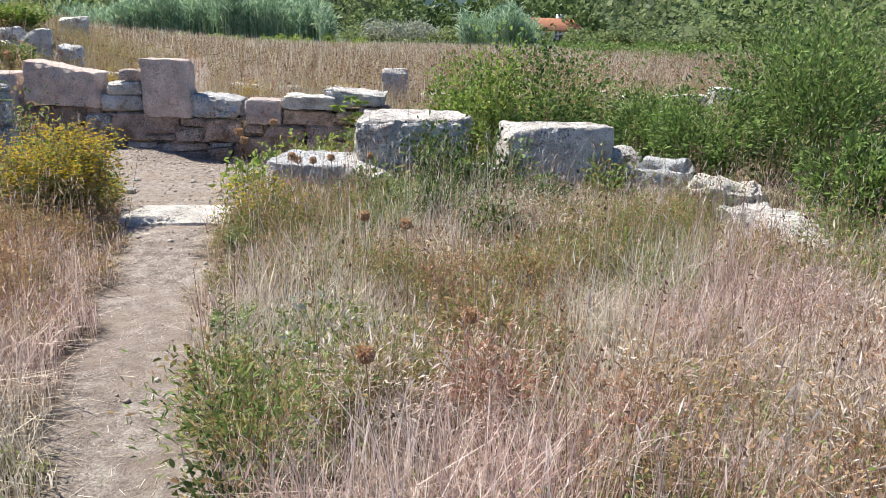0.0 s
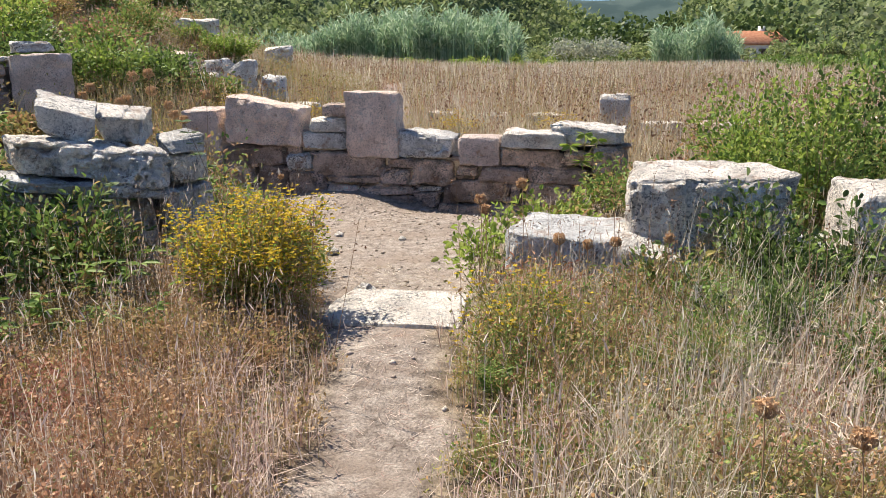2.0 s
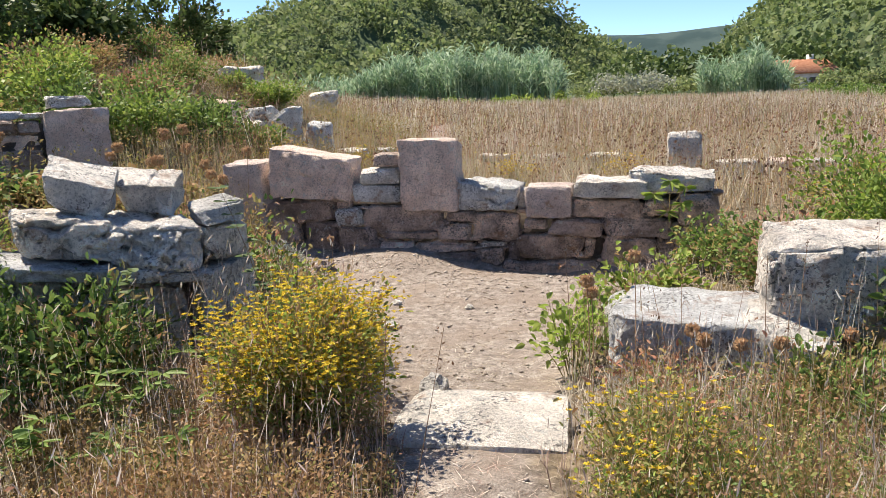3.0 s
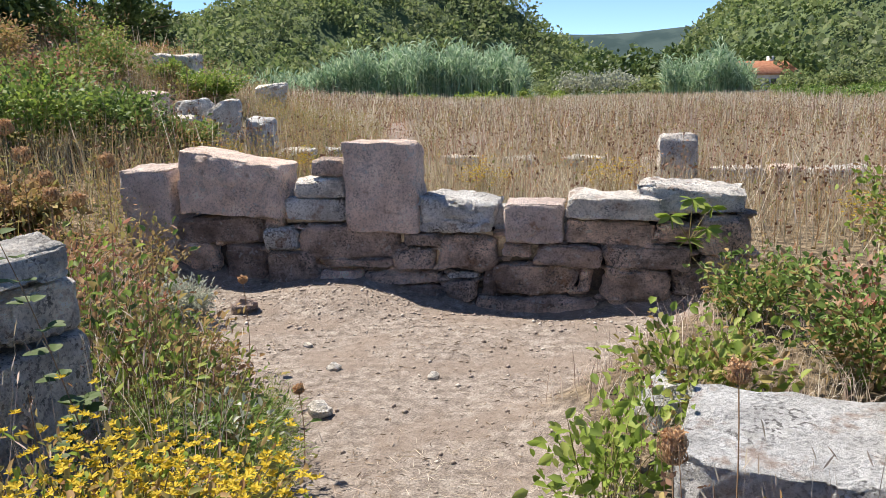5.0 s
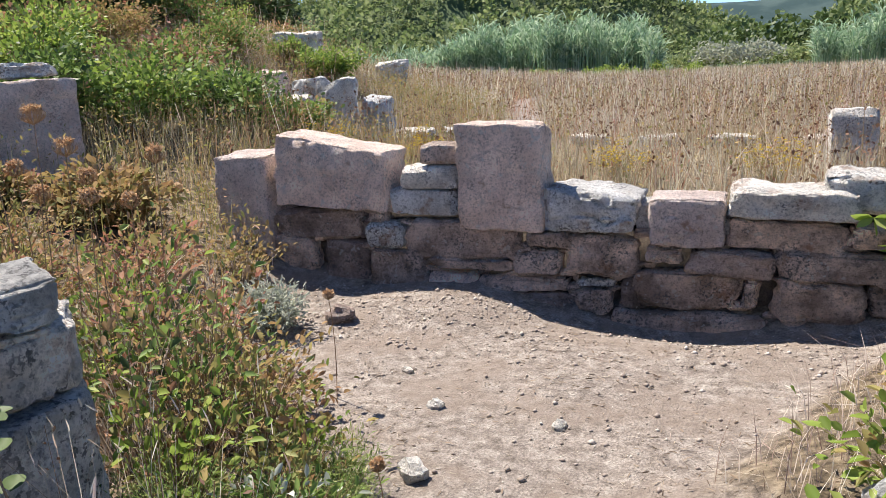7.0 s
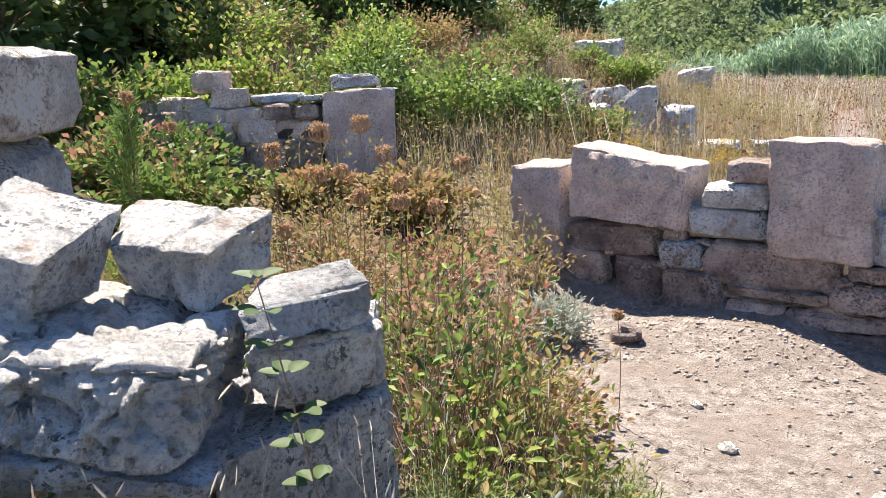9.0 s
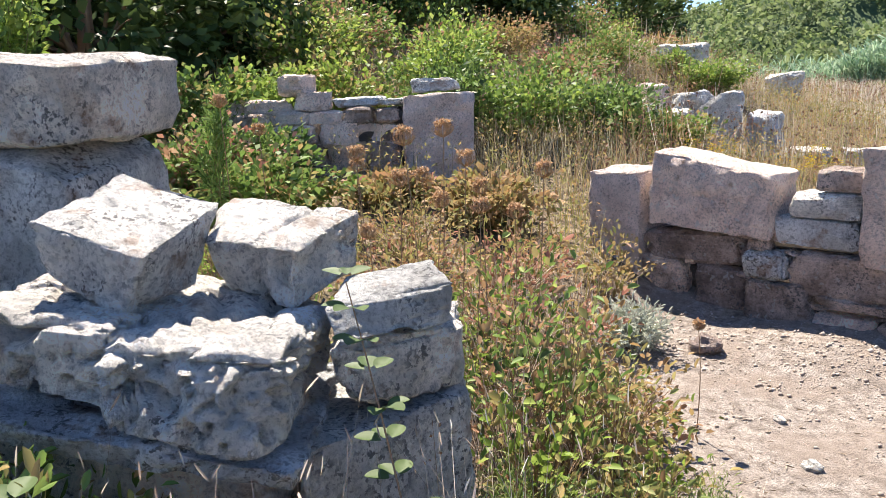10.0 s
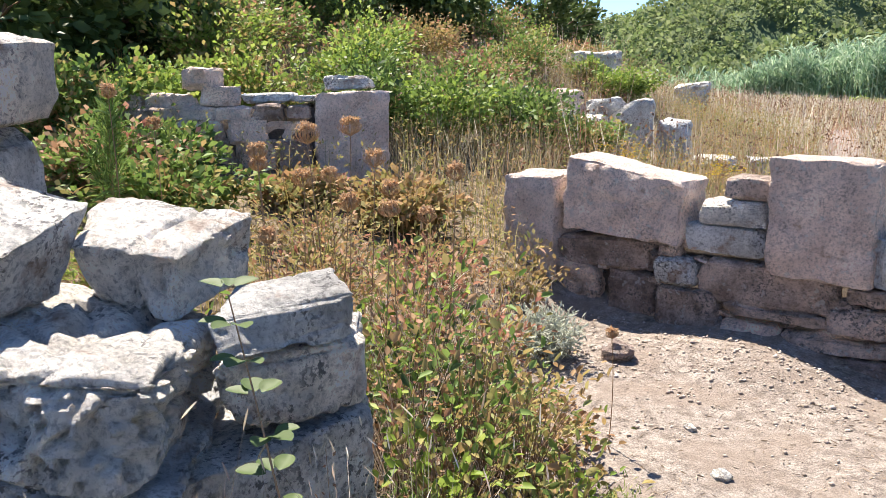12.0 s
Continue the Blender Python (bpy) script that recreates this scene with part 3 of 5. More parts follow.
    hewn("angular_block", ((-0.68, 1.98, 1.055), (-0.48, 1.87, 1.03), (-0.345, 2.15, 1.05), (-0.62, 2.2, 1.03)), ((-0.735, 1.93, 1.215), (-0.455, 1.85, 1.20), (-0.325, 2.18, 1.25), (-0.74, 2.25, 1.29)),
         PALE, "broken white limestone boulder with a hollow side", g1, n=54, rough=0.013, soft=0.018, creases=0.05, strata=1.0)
    rock("large_block", -5.14, 5.43, 0.3, 0.98, 0.60, 1.14, GREY, turn=34, label="tall grey limestone pier at the doorway wall", group=g1, n=40, rough=0.013, creases=0.02, strata=1.0, skew=0.03)
    rock("lintel_block", -5.13, 5.43, 1.445, 1.06, 0.66, 0.385, GREY, turn=34, label="thick lichen-spotted block lying on the grey pier", group=g1, n=44, rough=0.014, tops=(0, 0.11, 0.07, 0), creases=0.02, strata=1.0, chops=8, deep=0.86, soft=0.03)
    # east side
    rock("flat_block", -0.93, 6.14, 0.14, 0.72, 0.54, 0.41, PALE, turn=-9, label="flat white block split by a crack beside the doorway", group=g1, n=34, rough=0.012, tops=(0.03, 0.03, 0.0, 0.0), creases=0.025, strata=1.0, skew=0.03)
    rock("flat_block", -0.52, 6.02, 0.12, 0.44, 0.5, 0.40, PALE, turn=-20, label="broken corner of white block, tilted in the weeds", group=g1, n=9, rough=0.02, roll=6)
    rock("long_block", -0.14, 6.25, 0.40, 0.88, 0.55, 0.50, GREY, turn=3, label="heavy grey and white limestone block among bushes", group=g1, n=40, rough=0.02, tops=(0.04, 0, 0, 0), creases=0.04, strata=1.2, soft=0.04, deep=0.8, chops=8)
    rock("long_block", 1.03, 6.25, 0.30, 0.92, 0.5, 0.52, GREY, turn=6, label="squared grey limestone block among bushes", group=g1, n=30, rough=0.014, skew=0.03, creases=0.03, strata=1.0)
    rock("long_block", 0.4, 6.45, 0.1, 1.7, 0.5, 0.32, GREY, turn=3, label="low grey footing under two limestone blocks", group=g1, n=10, rough=0.02)
    rock("boulder", 1.62, 6.3, 0.15, 0.42, 0.36, 0.45, PALE, turn=20, label="white weathered boulder in the tall grass", group=g1, n=9, rough=0.035, soft=0.12)
    rock("boulder", 1.92, 6.15, 0.1, 0.5, 0.4, 0.46, PALE, turn=-30, label="wide weathered boulder in the tall grass", group=g1, n=14, rough=0.04, soft=0.1)
    rock("boulder", 2.3, 5.75, 0.05, 0.6, 0.45, 0.42, PALE, turn=-20, label="low pale boulder beside the half-buried slab", group=g1, n=14, rough=0.04, soft=0.1, pitted=0.4)
    rock("long_slab", 2.42, 4.95, 0.0, 1.05, 0.42, 0.38, PALE, turn=-76, label="long pale slab half buried in dry grass", group=g1, n=26, rough=0.04, soft=0.06, pitted=0.5, tops=(0.0, 0.06, 0.04, 0.0))


south_wall()


def far_ruins():
    # ruined wall up the slope
    w = empty("wall_back", -7.5, 9.2, g(-7.5, 9.2), "overgrown remnant of a rubble wall with a squared pier", "wall", kind="structure")
    ux, uy = 0.66, 0.75
    r = random.Random(5)

    def at(s, back=0.0):
        return -7.0 + ux * s - uy * back, 9.6 + uy * s + ux * back
    x, y = at(-0.33, 0.2)
    part_rock(w, x, y, 0.52, 0.66, 0.42, 1.06, DRESSED, turn=math.degrees(math.atan2(uy, ux)), n=26, rough=0.018, skew=0.03, creases=0.03, strata=1.0)
    for row, (z, h, s0) in enumerate(((0.6, 0.3, -1.6), (0.89, 0.27, -1.5), (1.15, 0.2, -1.55), (1.34, 0.13, -2.1))):
        s = -0.68
        while s > s0:
            k = r.uniform(0.22, 0.42)
            x, y = at(s - k / 2, 0.22 + r.uniform(-0.03, 0.03))
            part_rock(w, x, y, z, k + 0.015, 0.34, h + r.uniform(0.0, 0.03), BROWN if r.random() < 0.6 else DRESSED, turn=48.6 + r.uniform(-5, 5), n=12, rough=0.016, soft=0.025, skew=0.10, creases=0.03, strata=1.5)
            s -= k
    for s, z, k, h, t in ((-0.35, 1.61, 0.5, 0.13, 40), (-0.75, 1.5, 0.3, 0.07, 60), (-1.05, 1.5, 0.42, 0.09, 40), (-1.5, 1.46, 0.34, 0.2, 55), (-1.62, 1.63, 0.24, 0.18, 20), (-1.85, 1.44, 0.26, 0.14, 70), (-2.0, 1.4, 0.34, 0.2, 50), (-2.3, 1.36, 0.3, 0.22, 35)):
        x, y = at(s, 0.25)
        part_rock(w, x, y, z, k, 0.3, h, PALE if h < 0.14 else DRESSED, turn=t, n=12, rough=0.018, skew=0.14, creases=0.025)
    for s, z in ((-2.0, 1.1), (-2.3, 1.05), (-2.05, 0.85)):
        x, y = at(s, 0.25)
        part_rock(w, x, y, z, 0.32, 0.3, 0.3, DRESSED, turn=45, n=12, rough=0.02, skew=0.1, creases=0.03)
    cx, cy = at(-1.2, 0.3)
    core = raw("core", *box(-0.85, 0.6, -0.2, 0.1, -0.4, 0.62), EARTH)
    core.parent = w
    core.location, core.rotation_euler = (cx - w.location.x, cy - w.location.y, 1.45 - 0.62 - w.location.z), (0, 0, radians(48.6))
    # tumbled stones in the field
    heap = "fallen blocks on the grassy slope"
    for x, y, k, d, h, t, m, lab, up in (
            (-7.62, 15.05, 0.62, 0.34, 1.0, 10, PALE, "pointed upright limestone fragment on the slope", (0.34, 0.0, 0.0, 0.34)),
            (-8.4, 15.0, 0.7, 0.5, 0.42, 4, PALE, "flat pale slab in a heap of fallen blocks", (0, 0, 0, 0)),
            (-8.25, 15.4, 0.62, 0.4, 0.68, -8, PALE, "rounded pale block lying in the heap", (0, 0, 0, 0)),
            (-7.05, 15.2, 0.48, 0.4, 0.72, 20, PALE, "squared grey block leaning in the heap", (0, 0.05, 0, 0)),
            (-8.85, 15.1, 0.36, 0.4, 0.28, 40, PALE, "small pale block at the edge of the heap", (0, 0, 0, 0)),
            (-9.2, 15.7, 0.5, 0.4, 0.42, 10, DRESSED, "reddish block half buried in weeds", (0, 0, 0, 0)),
            (-6.55, 15.6, 0.55, 0.4, 0.24, -25, PALE, "low broken slab in the dry grass", (0, 0.06, 0, 0)),
            (-6.0, 15.8, 0.4, 0.35, 0.26, 30, PALE, "low broken stone in the dry grass", (0.04, 0, 0, 0)),
            (-7.9, 14.2, 0.5, 0.4, 0.18, 0, PALE, "flat stone sunk into the weeds", (0, 0, 0, 0)),
            (-9.2, 20.3, 0.7, 0.55, 0.62, 25, PALE, "lone weathered boulder on the slope", (0.16, 0, 0, 0.08)),
            (-10.3, 18.3, 0.85, 0.6, 0.52, 10, PALE, "big pale boulder wrapped in weeds", (0, 0.1, 0, 0))):
        rock("fallen_block", x, y, g(x, y) - 0.06, k, d, h, m, turn=t, label=lab, group=heap, n=16, rough=0.022, soft=0.03, tops=up, skew=0.12, creases=0.05, strata=1.5, chops=8, deep=0.78)
    # footings across the field
    rock("stone_pier", -0.70, 14.45, 0.13, 0.5, 0.36, 0.76, GREY, turn=4, label="upright squared pier with a dark lichened face", category="stone pier", n=9, rough=0.015, skew=0.03)
    r = random.Random(9)
    foot = "low stone footing across the dry field"
    x = -0.35
    while x < 8.5:
        k = r.uniform(0.5, 1.1)
        low = x > 1.9
        rock("footing_stone", x + k / 2, 14.5 + r.uniform(-0.1, 0.1) + 0.05 * x, 0.15, k - 0.03, 0.45, 0.30 + (r.uniform(0.0, 0.2) if low else 0.0), PALE if r.random() < 0.7 else DRESSED,
             turn=3 + r.uniform(-8, 8) * low, label="weathered footing stone in a line across the field", group=foot, n=6, rough=0.025, skew=0.1)
        x += k + (r.uniform(0, 0.25) if low else 0)
    for x, y, k in ((-4.2, 17.2, 0.9), (-3.1, 17.0, 0.8), (-2.0, 16.8, 1.0), (-0.9, 16.9, 0.5)):
        rock("footing_stone", x, y, g(x, y) - 0.09, k * 0.7, 0.4, 0.24, PALE, turn=r.uniform(-5, 5), label="low footing stone showing above the dry grass", group=foot, n=6, rough=0.03)
    rock("fallen_block", -5.35, 9.0, 0.0, 0.5, 0.4, 0.2, PALE, turn=30, label="flat pale slab lying beside the wall's end", group=heap, n=6)


far_ruins()


def pebbles():
    r = random.Random(21)
    for x, y, k, m, lab in ((-4.06, 8.66, 0.2, BROWN, "reddish stone lying on the bare earth"), (-2.9, 7.15, 0.15, PALE, "small white stone on the bare earth"),
                            (-2.1, 4.82, 0.06, DRESSED, "small reddish stone beside the path"), (-2.25, 6.05, 0.2, GREY, "grey stone at the edge of the path"),
                            (-1.28, 6.95, 0.34, PALE, "flat white stone under the green bush"), (-3.35, 8.1, 0.07, PALE, "pebble on the bare earth"),
                            (-3.05, 7.75, 0.08, PALE, "pebble on the bare earth"), (-2.45, 7.7, 0.08, PALE, "pebble on the bare earth"), (-1.55, 1.95, 0.14, PALE, "white stone beside the footpath")):
        rock("loose_stone", x, y, g(x, y) - 0.012, k, k * 0.75, k * 0.5, m, turn=r.uniform(0, 180), label=lab, category="stone", group="loose stones", n=4, rough=k * 0.09, soft=k * 0.15, skew=0.14)
    # gravel and clods, joined
    n = 6000
    x, y = rng.uniform(-5, -0.6, n * 6), rng.uniform(1, 9.5, n * 6)
    keep = rng.random(n * 6) < bare(x, y) * np.where(y > 8.4, 1.0, np.where(y > 5.8, 0.5, 0.15)) * clumps(x, y, 2.3, 0.0)
    x, y = x[keep][:n], y[keep][:n]
    k = 0.002 + 0.016 * rng.random(len(x)) ** 9 + 0.0035 * rng.random(len(x)) ** 2
    unit = np.array([(1, 0, 0), (0, 1, 0), (-1, 0, 0), (0, -1, 0), (0.1, 0.1, 0.8), (0, 0, -0.6)])
    V = unit[None] * k[:, None, None] * rng.uniform(0.6, 1.4, (len(x), 6, 3))
    V += np.stack([x, y, level(x, y) + k * 0.2], -1)[:, None]
    F = np.array([(0, 1, 4), (1, 2, 4), (2, 3, 4), (3, 0, 4), (1, 0, 5), (2, 1, 5), (3, 2, 5), (0, 3, 5)])[None] + 6 * np.arange(len(x))[:, None, None]
    tagged(raw("gravel", V.reshape(-1, 3), F.reshape(-1, 3), GRIT), "pale gravel and clods scattered on bare earth", "gravel", kind="stuff")


def clods():
    """Loose dug earth along the foot of the wall."""
    n = 900
    x, y = rng.normal(-3.5, 0.55, n), rng.normal(8.85, 0.28, n)
    x[:250], y[:250] = rng.uniform(-4.8, -1.2, 250), rng.uniform(8.9, 9.35, 250)
    k = 0.004 + 0.011 * rng.random(n) ** 3
    unit = np.array([(1, 0, 0), (0, 1, 0), (-1, 0, 0), (0, -1, 0), (0.1, 0.1, 0.8), (0, 0, -0.6)])
    V = unit[None] * k[:, None, None] * rng.uniform(0.6, 1.4, (n, 6, 3)) + np.stack([x, y, level(x, y) + k * 0.15], -1)[:, None]
    F = np.array([(0, 1, 4), (1, 2, 4), (2, 3, 4), (3, 0, 4), (1, 0, 5), (2, 1, 5), (3, 2, 5), (0, 3, 5)])[None] + 6 * np.arange(n)[:, None, None]
    tagged(raw("clods", V.reshape(-1, 3), F.reshape(-1, 3), CLOD), "loose brown earth clods before the wall", "earth", kind="stuff")


CLOD = plant_mat("brown clods", tones((0.34, 0.27, 0.215), (0.44, 0.355, 0.29), (0.54, 0.45, 0.37)), through_light=0.0)
clods()
GRIT = plant_mat("gravel bits", tones((0.22, 0.18, 0.15), (0.36, 0.30, 0.26), (0.30, 0.25, 0.21), (0.60, 0.54, 0.48)), through_light=0.0)
pebbles()


# ---- plants ----
def unit_rows(v):
    return v / (np.linalg.norm(v, axis=-1, keepdims=True) + 1e-9)


def blades(name, P, h, w, lean, material, parent=None, bend=0.25, plain=False):
    """Grass blades at P: two quads each, leaning over."""
    n = len(P)
    a = rng.uniform(0, 2 * np.pi, n)
    d = np.stack([np.cos(a), np.sin(a), 0 * a], -1)
    b = a + np.pi / 2 + rng.uniform(-0.6, 0.6, n)
    s = np.stack([np.cos(b), np.sin(b), 0 * a], -1) * np.broadcast_to(w, n)[:, None]
    h = np.broadcast_to(h, n)[:, None]
    lean = np.broadcast_to(lean, n)[:, None]
    up = np.array([0, 0, 1.0])
    mid = P + up * h * 0.55 + d * lean * h * bend
    tip = P + up * h * np.sqrt(np.maximum(0.05, 1 - 0.8 * lean ** 2)) + d * lean * h
    if plain:
        V = np.stack([P - s, P + s, tip + s * 0.3, tip - s * 0.3], 1)
        return raw(name, V.reshape(-1, 3), np.arange(4 * n).reshape(-1, 4), material, parent), tip
    V = np.stack([P - s, P + s, mid + s * 0.8, mid - s * 0.8, tip + s * 0.15, tip - s * 0.15], 1)
    F = np.array([(0, 1, 2, 3), (3, 2, 4, 5)])[None] + 6 * np.arange(n)[:, None, None]
    return raw(name, V.reshape(-1, 3), F.reshape(-1, 4), material, parent), tip


def leaf_arrays(P, D, size, aspect=0.45, fold=0.25, droop=0.0, plain=False):
    """Oval leaves from P along D, folded on the midrib."""
    n = len(P)
    D = unit_rows(D)
    S = unit_rows(np.cross(D, unit_rows(rng.normal(size=(n, 3)) + np.array([0, 0, 1.2]))))
    N = np.cross(S, D)
    L = np.broadcast_to(size, n)[:, None]
    tip = P + D * L - np.array([0, 0, 1.0]) * L * droop
    w, f = S * L * aspect * 0.5, N * L * aspect * fold
    if plain:
        V = np.stack([P, P + D * L * 0.55 + w, tip, P + D * L * 0.45 - w], 1)
        return V.reshape(-1, 3), np.arange(4 * n).reshape(-1, 4)
    a, b = P + D * L * 0.32, P + D * L * 0.72 - np.array([0, 0, 1.0]) * L * droop * 0.4
    V = np.stack([P, a + w + f, b + w * 0.8 + f, tip, b - w * 0.8 + f, a - w + f], 1)
    F = np.array([(0, 1, 2, 3), (0, 3, 4, 5)])[None] + 6 * np.arange(n)[:, None, None]
    return V.reshape(-1, 3), F.reshape(-1, 4)


def stem_arrays(A, B, C, r0, r1=0.25, steps=4):
    """Tapered three-sided stems along the curves A, B, C."""
    n = len(A)
    t = np.linspace(0, 1, steps + 1)[None, :, None]
    Q = (1 - t) ** 2 * A[:, None] + 2 * t * (1 - t) * B[:, None] + t * t * C[:, None]
    T = unit_rows(C - A)
    S = unit_rows(np.cross(T, np.array([0.3, 0.9, 0.2])))
    N = np.cross(T, S)
    r = np.broadcast_to(r0, n)[:, None, None] * (1 - (1 - r1) * t)
    V = np.stack([Q + r * (math.cos(a) * S[:, None] + math.sin(a) * N[:, None]) for a in (0, 2.09, 4.19)], 2)
    F = []
    for k in range(steps):
        for c in range(3):
            F.append((3 * k + c, 3 * k + (c + 1) % 3, 3 * k + 3 + (c + 1) % 3, 3 * k + 3 + c))
    F = np.array(F)[None] + 3 * (steps + 1) * np.arange(n)[:, None, None]
    return V.reshape(-1, 3), F.reshape(-1, 4), Q


def shrub(name, x, y, r, h, label, category="shrub", stems=40, leaves=1500, leaf=0.04, aspect=0.5, material=LEAF, wood=GREENSTEM, flowers=0, flower=0.03,
          bare_to=0.25, group="", jitter=0.07, thick=0.006, z=None, upward=0.3, second=None, lean=(0, 0), droop=0.15, plain=False, ragged=0.62):
    """A bush: stems that fan out from the base, leaves along them, flowers at the tips."""
    z = g(x, y) - 0.02 if z is None else z
    th = empty(name, x, y, z, label, category, group)
    a = rng.uniform(0, 2 * np.pi, stems)
    e = np.sqrt(rng.random(stems))
    k = rng.uniform(ragged, 1.05 + 0.5 * (0.62 - ragged), stems)
    C = np.stack([r * e * np.cos(a) * k + lean[0], r * e * np.sin(a) * k + lean[1], h * k * np.sqrt(1 - 0.65 * e ** 2)], -1)
    A = np.stack([0.16 * r * np.cos(a) * e, 0.16 * r * np.sin(a) * e, 0 * a], -1)
    B = A * 0.5 + C * 0.5 + rng.normal(0, 0.07 * r, (stems, 3)) + np.array([0, 0, 0.15 * h])
    V, F, Q = stem_arrays(A, B, C, thick * rng.uniform(0.6, 1.2, stems))
    tagged(raw("branchwork", V, F, wood, th), kind="stuff")

    def spread(count, low):
        i = rng.integers(0, stems, count)
        t = (low + (1 - low) * rng.random(count) ** 0.75)[:, None]
        P = (1 - t) ** 2 * A[i] + 2 * t * (1 - t) * B[i] + t * t * C[i]
        return P + rng.normal(0, jitter * min(1.5, r + 0.15), (count, 3)), C[i]
    for nm, m, cnt in (("foliage", material, leaves), ("second_foliage", second, leaves // 2)):
        if m is None or not cnt:
            continue
        P, out = spread(cnt, bare_to)
        P[:, 2] = np.maximum(P[:, 2], 0.01)
        D = unit_rows(P - np.array([lean[0] * 0.5, lean[1] * 0.5, h * 0.3])) + rng.normal(0, 0.7, (cnt, 3)) + np.array([0, 0, upward])
        V, F = leaf_arrays(P, D, leaf * rng.uniform(0.55, 1.25, cnt), aspect, droop=droop, plain=plain)
        tagged(raw(nm, V, F, m, th), kind="stuff")
    if flowers:
        P, out = spread(flowers, 0.82)
        P[:, 2] += 0.01 + flower * 0.5
        q = 6
        ang = rng.uniform(0, 6.28, flowers)[:, None] + np.arange(q)[None] * 2 * np.pi / q
        D = np.stack([np.cos(ang), np.sin(ang), rng.uniform(0.1, 0.7, (flowers, q))], -1).reshape(-1, 3)
        V, F = leaf_arrays(np.repeat(P, q, 0), D, flower, 0.5)
        tagged(raw("blossom", V, F, YELLOW, th), kind="stuff")
    return th


def sample(n, x0, x1, y0, y1, density):
    got = []
    total = 0
    while total < n:
        x, y = rng.uniform(x0, x1, 3 * n), rng.uniform(y0, y1, 3 * n)
        k = rng.random(3 * n) < density(x, y)
        got.append(np.stack([x[k], y[k]], -1))
        total += int(k.sum())
    p = np.concatenate(got)[:n]
    return np.stack([p[:, 0], p[:, 1], level(p[:, 0], p[:, 1]) - 0.01], -1)


BLOCKED = [(-5.7, -0.5, 9.3, 9.95), (-4.6, -3.3, 5.1, 6.35), (-5.6, -4.5, 4.9, 6.1), (-1.4, -0.3, 5.8, 6.45), (-0.6, 1.45, 5.95, 6.6), (-2.2, -1.4, 4.95, 5.6), (-9.0, -5.7, 14.3, 15.7), (2.1, 2.62, 4.2, 5.5)]


def free(x, y):
    k = 1 - bare(x, y)
    k = k * k
    for x0, x1, y0, y1 in BLOCKED:
        k = k * ~((x > x0) & (x < x1) & (y > y0) & (y < y1))
    return k


